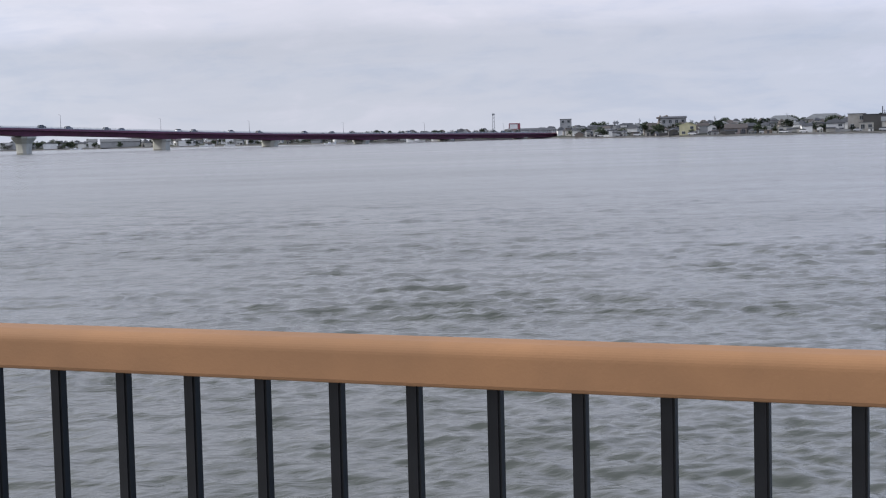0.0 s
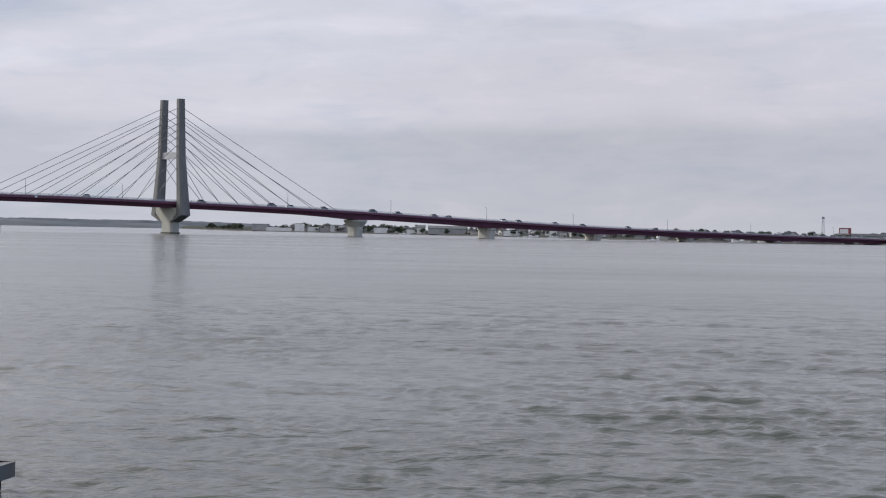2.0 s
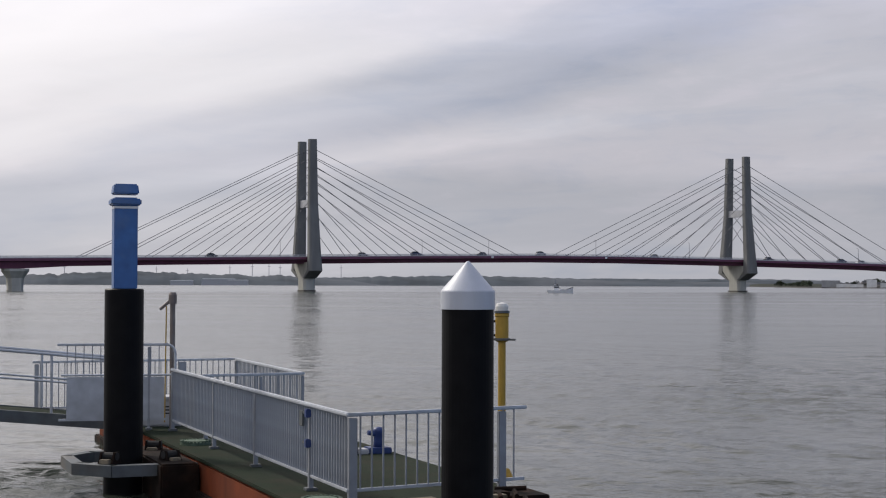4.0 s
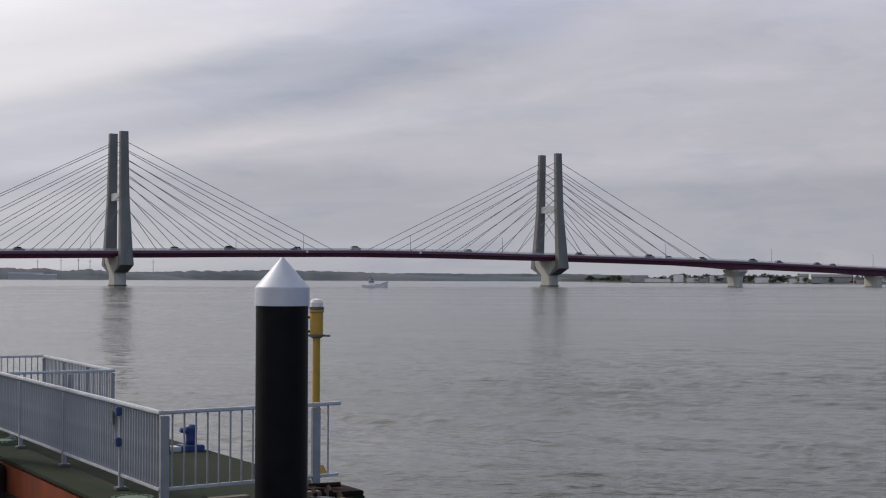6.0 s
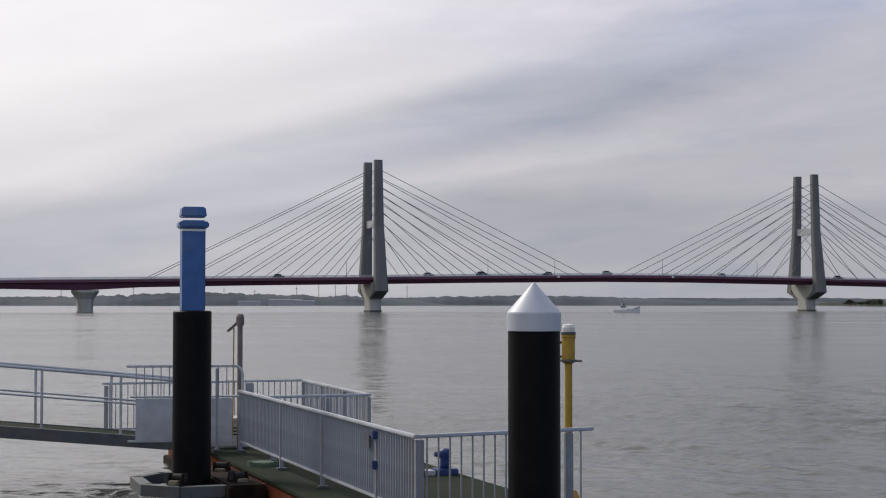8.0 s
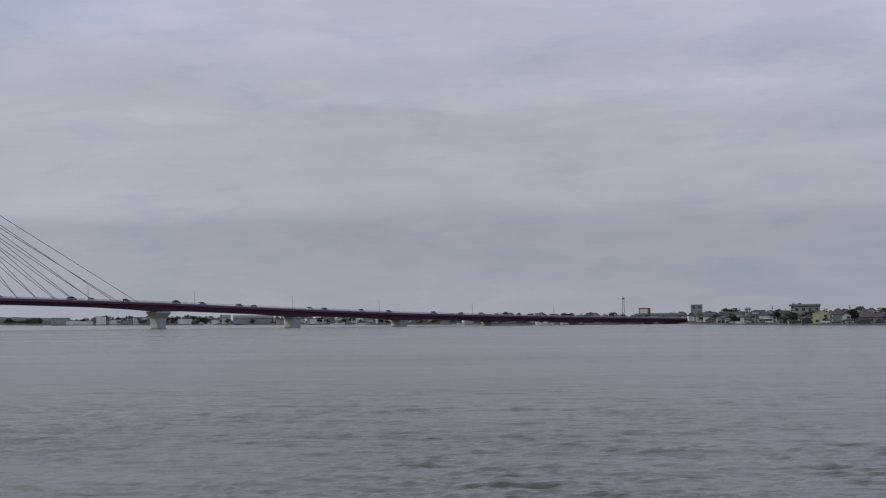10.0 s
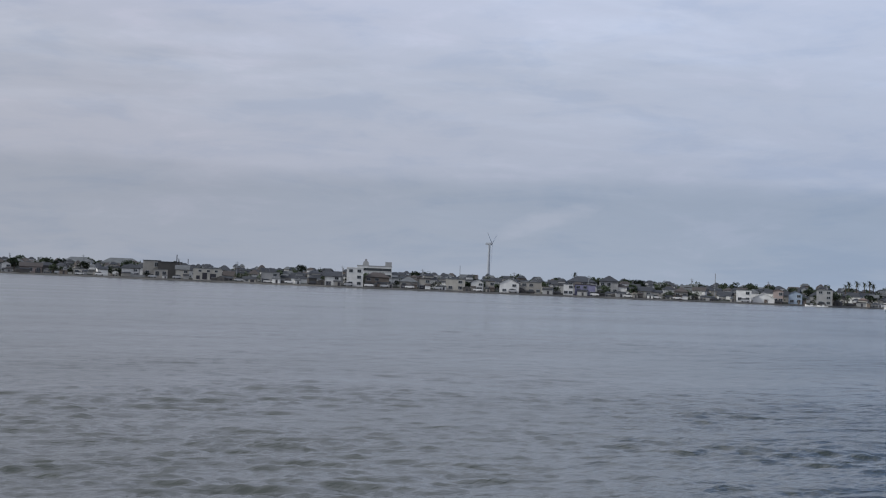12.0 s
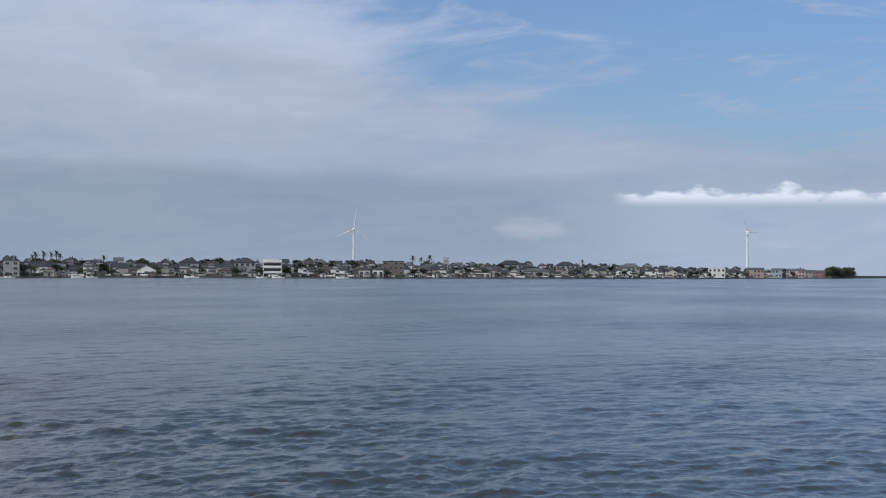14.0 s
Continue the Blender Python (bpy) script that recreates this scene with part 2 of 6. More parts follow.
# ---- materials ----
def material(name, col, rough=0.6, metal=0.0, vary=0.18, scale=3.0, bump=0.0, bump_scale=30.0, stain=None, stain_amt=0.35, stain_scale=0.8,
             rand=0.0, spec=0.5, stretch=(1, 1, 1)):
    """A painted, weathered or mineral surface: base colour, grain, stains at a larger scale, fine relief."""
    m = bpy.data.materials.new(name)
    m.use_nodes = True
    nt = m.node_tree
    N, L = nt.nodes.new, nt.links.new
    b = nt.nodes["Principled BSDF"]
    b.inputs["Metallic"].default_value = metal
    b.inputs["Specular IOR Level"].default_value = spec
    tc = N("ShaderNodeTexCoord")
    mp = N("ShaderNodeMapping")
    mp.inputs["Scale"].default_value = stretch
    L(tc.outputs["Object"], mp.inputs[0])

    def noise_(s, d=4):
        n = N("ShaderNodeTexNoise")
        n.inputs["Scale"].default_value = s
        n.inputs["Detail"].default_value = d
        L(mp.outputs[0], n.inputs["Vector"])
        return n.outputs[0]

    def ramp(v, a, c, p0=0.3, p1=0.7):
        n = N("ShaderNodeValToRGB")
        n.color_ramp.elements[0].position, n.color_ramp.elements[1].position = p0, p1
        n.color_ramp.elements[0].color, n.color_ramp.elements[1].color = (*a, 1), (*c, 1)
        L(v, n.inputs[0])
        return n.outputs[0]

    lo = tuple(max(0.0, c * (1 - vary)) for c in col)
    hi = tuple(min(0.95, c * (1 + vary)) for c in col)
    grain = noise_(scale, 5)
    c = ramp(grain, lo, hi)
    if stain:
        mx = N("ShaderNodeMix")
        mx.data_type = "RGBA"
        f = ramp(noise_(stain_scale, 6), (0, 0, 0), (stain_amt,) * 3, 0.48, 0.66)
        L(f, mx.inputs[0])
        L(c, mx.inputs[6])
        mx.inputs[7].default_value = (*stain, 1)
        c = mx.outputs[2]
    if rand:
        oi = N("ShaderNodeObjectInfo")
        hs = N("ShaderNodeHueSaturation")
        ma = N("ShaderNodeMapRange")
        ma.inputs[3].default_value, ma.inputs[4].default_value = 1 - rand, 1 + rand
        L(oi.outputs["Random"], ma.inputs[0])
        L(ma.outputs[0], hs.inputs["Value"])
        L(c, hs.inputs["Color"])
        c = hs.outputs[0]
    L(c, b.inputs["Base Color"])
    rr = N("ShaderNodeMapRange")
    rr.inputs[3].default_value, rr.inputs[4].default_value = max(0.02, rough - 0.1), min(1, rough + 0.12)
    L(grain, rr.inputs[0])
    L(rr.outputs[0], b.inputs["Roughness"])
    if bump:
        bp = N("ShaderNodeBump")
        bp.inputs["Strength"].default_value = bump
        bp.inputs["Distance"].default_value = 0.01
        L(noise_(bump_scale, 4), bp.inputs["Height"])
        L(bp.outputs[0], b.inputs["Normal"])
    return m


def water_material():
    m = bpy.data.materials.new("river_water")
    m.use_nodes = True
    nt = m.node_tree
    N, L = nt.nodes.new, nt.links.new
    b = nt.nodes["Principled BSDF"]
    b.inputs["IOR"].default_value = 1.33
    tc = N("ShaderNodeTexCoord")

    def noise_(s, d, st=(1, 1, 1), rot=0.0):
        mp = N("ShaderNodeMapping")
        mp.inputs["Scale"].default_value = st
        mp.inputs["Rotation"].default_value = (0, 0, rot)
        L(tc.outputs["Object"], mp.inputs[0])
        n = N("ShaderNodeTexNoise")
        n.inputs["Scale"].default_value = s
        n.inputs["Detail"].default_value = d
        L(mp.outputs[0], n.inputs["Vector"])
        return n.outputs[0]

    silt = N("ShaderNodeValToRGB")
    silt.color_ramp.elements[0].position, silt.color_ramp.elements[1].position = 0.35, 0.7
    silt.color_ramp.elements[0].color, silt.color_ramp.elements[1].color = (0.034, 0.041, 0.032, 1), (0.046, 0.053, 0.041, 1)
    L(noise_(0.02, 3), silt.inputs[0])
    L(silt.outputs[0], b.inputs["Base Color"])
    # wind patches make the surface rougher or smoother
    rr = N("ShaderNodeMapRange")
    rr.inputs[1].default_value, rr.inputs[2].default_value = 0.35, 0.7
    rr.inputs[3].default_value, rr.inputs[4].default_value = 0.09, 0.21
    L(noise_(0.012, 5, (1, 2.6, 1), 0.5), rr.inputs[0])
    L(rr.outputs[0], b.inputs["Roughness"])
    # gusts roughen some lanes of the water and leave others slick
    gust = N("ShaderNodeMapRange")
    gust.inputs[1].default_value, gust.inputs[2].default_value = 0.38, 0.64
    gust.inputs[3].default_value, gust.inputs[4].default_value = 0.4, 1.4
    L(noise_(0.035, 5, (0.6, 1.6, 1), 0.5), gust.inputs[0])
    # the open side of the river is rougher than the sheltered one
    sp = N("ShaderNodeSeparateXYZ")
    L(tc.outputs["Object"], sp.inputs[0])
    df = N("ShaderNodeMath")
    df.operation = "SUBTRACT"
    L(sp.outputs[0], df.inputs[0])
    L(sp.outputs[1], df.inputs[1])
    fetch = N("ShaderNodeMapRange")
    fetch.inputs[1].default_value, fetch.inputs[2].default_value = 0.0, 55.0
    fetch.inputs[3].default_value, fetch.inputs[4].default_value = 1.0, 1.5
    L(df.outputs[0], fetch.inputs[0])
    wind = N("ShaderNodeMath")
    wind.operation = "MULTIPLY"
    L(gust.outputs[0], wind.inputs[0])
    L(fetch.outputs[0], wind.inputs[1])
    last = None
    for strength, dist, scale, det, st, rot in ((0.7, 0.25, 0.42, 4, (1, 1.9, 1), 0.45), (0.6, 0.10, 1.7, 5, (1, 1.7, 1), 0.3), (0.5, 0.03, 5.0, 3, (1, 1.6, 1), 0.2)):
        b2 = N("ShaderNodeBump")
        sm = N("ShaderNodeMath")
        sm.operation = "MULTIPLY"
        sm.inputs[1].default_value = strength
        L(wind.outputs[0], sm.inputs[0])
        L(sm.outputs[0], b2.inputs["Strength"])
        b2.inputs["Distance"].default_value = dist
        L(noise_(scale, det, st, rot), b2.inputs["Height"])
        if last:
            L(last, b2.inputs["Normal"])
        last = b2.outputs[0]
    L(b2.outputs[0], b.inputs["Normal"])
    return m


M_WATER = water_material()
M_GIRDER = material("maroon_paint", (0.155, 0.05, 0.095), 0.55, vary=0.15, scale=0.4, stain=(0.10, 0.05, 0.05), stain_scale=0.1)
M_CONC = material("bridge_concrete", (0.165, 0.17, 0.168), 0.85, vary=0.12, scale=0.5, stain=(0.09, 0.09, 0.085), stain_scale=0.15, stretch=(1, 1, 0.3))
M_PIER = material("pier_concrete", (0.46, 0.46, 0.42), 0.85, vary=0.12, scale=0.5, stain=(0.26, 0.25, 0.21), stain_scale=0.2, stretch=(1, 1, 0.3))
M_TIDE = material("tide_mark", (0.07, 0.065, 0.05), 0.7, scale=1.0)
M_CABLE = material("cable_sheath", (0.125, 0.125, 0.14), 0.5, scale=1.0)
M_RAILGREY = material("parapet_grey", (0.42, 0.43, 0.45), 0.5, scale=1.0)
M_ASPHALT = material("asphalt", (0.05, 0.05, 0.05), 0.9, scale=2.0)
M_QUAY = material("quay_paving", (0.33, 0.32, 0.30), 0.9, vary=0.2, scale=6, bump=0.3, bump_scale=40, stain=(0.18, 0.17, 0.15))
M_WALLC = material("seawall_concrete", (0.058, 0.058, 0.058), 0.9, vary=0.25, scale=0.08, stain=(0.10, 0.095, 0.088), stain_amt=0.6, stain_scale=0.04, stretch=(1, 1, 3))
M_LAND = material("scrub_ground", (0.038, 0.042, 0.032), 0.95, spec=0.1, vary=0.4, scale=0.05, stain=(0.06, 0.06, 0.05), stain_scale=0.02)
# far woods: the air's pale blue haze is put into this colour
M_HILL = material("haze_tinted_woods", (0.072, 0.086, 0.10), 1.0, vary=0.3, scale=0.02, stain=(0.125, 0.135, 0.15), stain_amt=0.6, stain_scale=0.006, stretch=(1, 1, 2), spec=0.1)
M_HANDRAIL = material("tan_coated_rail", (0.28, 0.152, 0.076), 0.78, vary=0.08, scale=9, stain=(0.19, 0.108, 0.06), stain_amt=0.45, stain_scale=2.5, spec=0.2, bump=0.06, bump_scale=180)
M_BLACK = material("black_painted_steel", (0.008, 0.009, 0.011), 0.4, vary=0.3, scale=12, spec=0.25)
M_GALV = material("galvanised_steel", (0.47, 0.50, 0.54), 0.4, metal=0.3, vary=0.12, scale=5, bump=0.08, bump_scale=60, stain=(0.33, 0.34, 0.36), stain_scale=1.5)
# darker copy of the zinc: shade on bars and posts is in its colour
M_GALVBAR = material("shaded_zinc_bar", (0.31, 0.33, 0.36), 0.5, metal=0.3, vary=0.14, scale=5, bump=0.08, bump_scale=60, stain=(0.22, 0.22, 0.23), stain_scale=1.5)
M_GALVD = material("dull_zinc_steel", (0.105, 0.12, 0.128), 0.5, metal=0.3, vary=0.2, scale=5, stain=(0.16, 0.13, 0.10), stain_amt=0.5, stain_scale=1.3)
M_POST = material("rust_tinged_zinc_post", (0.20, 0.18, 0.17), 0.6, metal=0.2, vary=0.2, scale=6, stain=(0.15, 0.09, 0.06), stain_amt=0.5, stain_scale=2.0)
# black of the pile sleeves, also used for shade at the pontoon end
M_SLEEVESHADE = material("black_sleeve_and_shade", (0.006, 0.006, 0.007), 0.5, vary=0.3, scale=4, stain=(0.012, 0.012, 0.011), stain_scale=1.0, spec=0.1)
M_WHITECAP = material("white_fibreglass", (0.50, 0.53, 0.585), 0.45, vary=0.05, scale=4, stain=(0.55, 0.55, 0.55), stain_amt=0.3, stain_scale=1.6, stretch=(2, 2, 0.4))
M_YELLOW = material("yellow_paint", (0.42, 0.26, 0.03), 0.5, vary=0.12, scale=6, stain=(0.25, 0.15, 0.04), stain_amt=0.4, stain_scale=2.5)
M_BLUE = material("blue_paint", (0.035, 0.12, 0.33), 0.45, vary=0.15, scale=5, stain=(0.10, 0.16, 0.27), stain_amt=0.5, stain_scale=2.0)
M_BLUED = material("cobalt_paint", (0.018, 0.042, 0.15), 0.45, vary=0.2, scale=8)
M_GREEN = material("green_deck_coating", (0.014, 0.023, 0.012), 0.95, spec=0.12, vary=0.3, scale=7, bump=0.3, bump_scale=60, stain=(0.03, 0.026, 0.016), stain_amt=0.6, stain_scale=1.4)
M_RUST = material("red_lead_hull", (0.17, 0.040, 0.015), 0.85, spec=0.15, vary=0.25, scale=2.5, bump=0.25, bump_scale=25, stain=(0.04, 0.016, 0.01), stain_amt=0.8, stain_scale=0.9, stretch=(1, 1, 0.5))
M_RUSTD = material("rusted_steel", (0.013, 0.009, 0.0075), 0.9, spec=0.12, vary=0.4, scale=6, bump=0.4, bump_scale=25, stain=(0.05, 0.024, 0.014), stain_amt=0.6, stain_scale=2)
M_WOOD = material("weathered_timber", (0.20, 0.17, 0.12), 0.85, vary=0.3, scale=8, bump=0.3, stain=(0.09, 0.07, 0.05), stain_scale=2, stretch=(1, 4, 1))
M_HATCH = material("pale_green_hatch", (0.08, 0.125, 0.085), 0.7, vary=0.2, scale=10)
M_LENS = material("frosted_lens", (0.70, 0.70, 0.66), 0.25, vary=0.05)
M_WHITE = material("white_gelcoat", (0.74, 0.75, 0.76), 0.4, vary=0.06, scale=1.5, stain=(0.5, 0.47, 0.42), stain_amt=0.3)
M_GLASS = material("dark_window_glass", (0.025, 0.03, 0.035), 0.12, vary=0.3, scale=0.7, rand=0.3)
M_TYRE = material("rubber", (0.015, 0.015, 0.015), 0.8)
M_INK = material("dark_ink", (0.03, 0.03, 0.04), 0.7)
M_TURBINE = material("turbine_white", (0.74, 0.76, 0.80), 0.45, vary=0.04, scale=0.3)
M_MASTRED = material("mast_grey", (0.22, 0.23, 0.25), 0.6, vary=0.15)
# darker copy of the turbine white, with the tower's shade in the colour
M_MASTGREY = material("shaded_turbine_grey", (0.34, 0.37, 0.42), 0.5, vary=0.1, scale=0.3)
M_SIGNRED = material("signboard_red", (0.26, 0.07, 0.09), 0.5, vary=0.1)
M_TRUNK = material("tree_bark", (0.08, 0.06, 0.045), 0.95, vary=0.3, scale=2)
M_LEAF = material("dark_evergreen_leaf", (0.045, 0.06, 0.036), 0.8, vary=0.45, scale=0.35, rand=0.3, spec=0.2)
WALLS = [material("wall_" + n, c, 0.85, vary=0.08, scale=0.6, stain=tuple(v * 0.65 for v in c), stain_amt=0.4, stain_scale=0.25, rand=0.10)
         for n, c in (("white", (0.68, 0.685, 0.68)), ("cream", (0.46, 0.445, 0.405)), ("grey", (0.31, 0.315, 0.32)), ("brown", (0.17, 0.145, 0.125)),
                      ("beige", (0.32, 0.308, 0.285)), ("dark", (0.085, 0.082, 0.08)))]
ROOFS = [material("roof_" + n, c, 0.7, vary=0.2, scale=0.9, stain=tuple(v * 1.5 for v in c), stain_amt=0.4, stain_scale=0.3, rand=0.2)
         for n, c in (("slate", (0.032, 0.036, 0.045)), ("brown", (0.055, 0.047, 0.045)), ("grey", (0.095, 0.103, 0.11)), ("red", (0.11, 0.08, 0.07)))]
M_YWALL = material("wall_yellow", (0.55, 0.52, 0.33), 0.85, vary=0.08, scale=0.6)
M_LILAC = material("wall_lilac", (0.20, 0.20, 0.31), 0.8, vary=0.1, scale=0.6)
M_SKYBLUE = material("wall_pale_blue", (0.29, 0.36, 0.46), 0.8, vary=0.1, scale=0.6)
M_PINK = material("wall_pink", (0.42, 0.31, 0.35), 0.85, vary=0.1, scale=0.6)
M_ROSE = material("wall_faded_red", (0.27, 0.13, 0.15), 0.85, vary=0.12, scale=0.6)
M_PEACH = material("wall_peach", (0.33, 0.27, 0.25), 0.85, vary=0.1, scale=0.6)
M_BROWNB = material("wall_umber", (0.13, 0.118, 0.108), 0.85, vary=0.1, scale=0.6)


# ---- mesh helpers ----
def box(bm, c, s, rz=0.0, taper=1.0, bevel=0.0):
    """A box of size s centred at c, turned about z; taper narrows its top."""
    m = Matrix.Translation(c) @ Matrix.Rotation(rz, 4, "Z")
    vs = []
    for k in (-1, 1):
        f = taper if k > 0 else 1.0
        for i, j in ((-1, -1), (1, -1), (1, 1), (-1, 1)):
            vs.append(bm.verts.new(m @ Vector((i * s[0] / 2 * f, j * s[1] / 2 * f, k * s[2] / 2))))
    fs = [bm.faces.new([vs[i] for i in q]) for q in ((3, 2, 1, 0), (4, 5, 6, 7), (0, 1, 5, 4), (1, 2, 6, 5), (2, 3, 7, 6), (3, 0, 4, 7))]
    if bevel:
        es = list({e for f in fs for e in f.edges})
        bmesh.ops.bevel(bm, geom=es, offset=bevel, segments=2, affect="EDGES")
    return bm


def rod(bm, a, b, r, seg=8, r2=None):
    """A round bar from a to b."""
    a, b = Vector(a), Vector(b)
    r2 = r if r2 is None else r2
    q = (b - a).to_track_quat("Z", "Y").to_matrix()
    rings = []
    for p, rr in ((a, r), (b, r2)):
        rings.append([bm.verts.new(p + q @ Vector((math.cos(2 * math.pi * i / seg) * rr, math.sin(2 * math.pi * i / seg) * rr, 0))) for i in range(seg)])
    for i in range(seg):
        j = (i + 1) % seg
        bm.faces.new((rings[0][i], rings[0][j], rings[1][j], rings[1][i]))
    bm.faces.new(rings[0][::-1])
    bm.faces.new(rings[1])
    return bm


def lathe(bm, c, profile, seg=32):
    """A turned form round the vertical through c: profile of (radius, height)."""
    c = Vector(c)
    rings = []
    for r, h in profile:
        if r < 1e-4:
            rings.append([bm.verts.new(c + Vector((0, 0, h)))])
        else:
            rings.append([bm.verts.new(c + Vector((math.cos(2 * math.pi * i / seg) * r, math.sin(2 * math.pi * i / seg) * r, h))) for i in range(seg)])
    for a, b in zip(rings, rings[1:]):
        for i in range(seg):
            j = (i + 1) % seg
            if len(a) == 1 and len(b) == 1:
                continue
            if len(a) == 1:
                bm.faces.new((a[0], b[j], b[i])[::-1])
            elif len(b) == 1:
                bm.faces.new((a[i], a[j], b[0]))
            else:
                bm.faces.new((a[i], a[j], b[j], b[i]))
    if len(rings[0]) > 1:
        bm.faces.new(rings[0][::-1])
    if len(rings[-1]) > 1:
        bm.faces.new(rings[-1])
    return bm


def loft(bm, sections, close=True):
    """A skin through sections with the same number of points each, with caps."""
    rings = [[bm.verts.new(p) for p in s] for s in sections]
    n = len(rings[0])
    for a, b in zip(rings, rings[1:]):
        for i in range(n):
            j = (i + 1) % n
            bm.faces.new((a[i], a[j], b[j], b[i]))
    if close:
        bm.faces.new(rings[0][::-1])
        bm.faces.new(rings[-1])
    return bm


def part(name, bm, mat, parent=None, label="", smooth=False):
    """Links a bmesh as one mesh object under a thing or a part."""
    me = bpy.data.meshes.new(name)
    bmesh.ops.recalc_face_normals(bm, faces=bm.faces)
    if smooth:
        for f in bm.faces:
            f.smooth = True
    bm.to_mesh(me)
    bm.free()
    me.materials.append(mat)
    ob = new(name, me)
    if parent is not None:
        ob.parent = parent
    if label:
        ob["label"] = label
    return ob


def thing(name, label, category, m=None, group="", kind=""):
    """An Empty at the base of a thing, that carries its parts."""
    ob = new(name)
    ob.empty_display_size = 0.3
    if m is not None:
        ob.matrix_world = m
    return tagged(ob, label, category, group, kind)


def B():
    return bmesh.new()


def at(turn, dist, z=0.0):
    a = radians(turn)
    return Vector((math.sin(a) * dist, math.cos(a) * dist, z))


def curve_of(x, pts):
    """Linear reading of a table of (x, y)."""
    return float(np.interp(x, [p[0] for p in pts], [p[1] for p in pts]))


# ---- water, land, quay ----
SHORE = [(0.0, 1900), (1.0, 1650), (2.0, 1480), (6, 1400), (10, 1300), (14, 1150), (18, 1040), (22, 1055), (24, 1095), (25.1, 1085), (25.9, 960), (27, 890), (30, 800), (36, 735), (43, 700),
         (51, 715), (58.6, 745), (66, 850), (72, 900), (80, 1080), (85, 1320), (88, 1650), (89.4, 1850), (91.6, 2300)]
RAIL_N = Vector((0.708, 0.706, 0))
RAIL_U = Vector((0.706, -0.708, 0))
RAIL_OFF = 0.45
QUAY_Z = 2.0
WATER_Z = 0.24


def rise(turn):
    """How much the ground climbs behind the bank."""
    return curve_of(turn, [(24, 0.35), (45, 0.45), (52, 0.75), (60, 1.25), (66, 1.6), (80, 1.6), (89, 0.8), (89.8, 0.1)])


def shore(turn):
    return curve_of(turn, SHORE)


def build_water():
    """One sheet of water to the horizon, finer near the quay, with wind waves running along it."""
    turns = np.concatenate([np.arange(-50, 96, 0.2), np.arange(96, 310, 2.5)])
    radii = [0.01]
    while radii[-1] < 4850:
        r = radii[-1]
        radii.append(r * 1.05 + 0.05 if r < 9 else r * 1.0046 if r < 110 else r * 1.05)
    radii = np.array(radii)
    A, R = np.meshgrid(np.radians(turns), radii)
    X, Y = np.sin(A) * R, np.cos(A) * R
    rng = np.random.default_rng(4)
    Z = np.zeros_like(X)
    patch = 0.75 + 0.5 * np.sin(X * 0.05 + 1.0) * np.sin(Y * 0.035 + X * 0.02) + 0.25 * np.sin(X * 0.013 - Y * 0.021)
    for k in range(34):
        wl = 0.34 * (1.066 ** k)
        head = rng.normal(0.6, 0.62)
        w = 2 * math.pi / wl
        ph = rng.uniform(0, 6.28)
        amp = 0.0048 * wl ** 0.6
        step = R * 0.0046
        keep = np.clip(wl / (step * 2.4) - 0.8, 0, 1)
        s = np.sin(w * (X * math.sin(head) + Y * math.cos(head)) + ph + 1.5 * np.sin(0.29 * w * (X * math.cos(head) - Y * math.sin(head)) + 2 * ph))
        Z += amp * keep * (1 - 2 * np.abs(s) ** 1.25 if k % 2 == 0 else s)
    for k in range(6):
        w = 2 * math.pi / (3.2 + 0.55 * k)
        head, ph = rng.normal(0.6, 0.35), rng.uniform(0, 6.28)
        keep = np.clip((3.2 + 0.55 * k) / (R * 0.0046 * 2.4) - 0.8, 0, 1)
        Z += 0.0065 * keep * np.sin(w * (X * math.sin(head) + Y * math.cos(head)) + ph + 1.7 * np.sin(0.27 * w * (X * math.cos(head) - Y * math.sin(head)) + ph))
    cat = sum(np.sin(X * a + Y * b + c + 1.3 * np.sin(X * b * 0.7 - Y * a * 0.6)) for a, b, c in ((0.21, 0.43, 0.4), (-0.37, 0.29, 1.9), (0.55, 0.71, 3.3), (0.12, -0.2, 5.0)))
    patch = patch * np.clip(0.9 + 0.17 * cat, 0.55, 1.3)
    patch = patch * (1 - 0.15 * np.clip((np.degrees(A) - 58) / 22, 0, 1))
    Z *= np.clip(0.5 + R / 50, 0, 1)
    Z *= patch * np.clip(1.2 - R / 400, 0, 1)
    Z += WATER_Z
    n, m = X.shape
    verts = np.stack([X, Y, Z], -1).reshape(-1, 3)
    i = np.arange(n - 1)[:, None] * m
    j = np.arange(m)[None, :]
    j2 = (j + 1) % m
    faces = np.stack([i + j, i + m + j, i + m + j2, i + j2], -1).reshape(-1, 4)
    me = bpy.data.meshes.new("water")
    me.from_pydata(verts.tolist(), [], faces.tolist())
    me.polygons.foreach_set("use_smooth", [True] * len(me.polygons))
    me.materials.append(M_WATER)
    ob = new("water", me)
    tagged(ob, "grey rippled river water reaching to the sea", "water", kind="structure")


build_water()


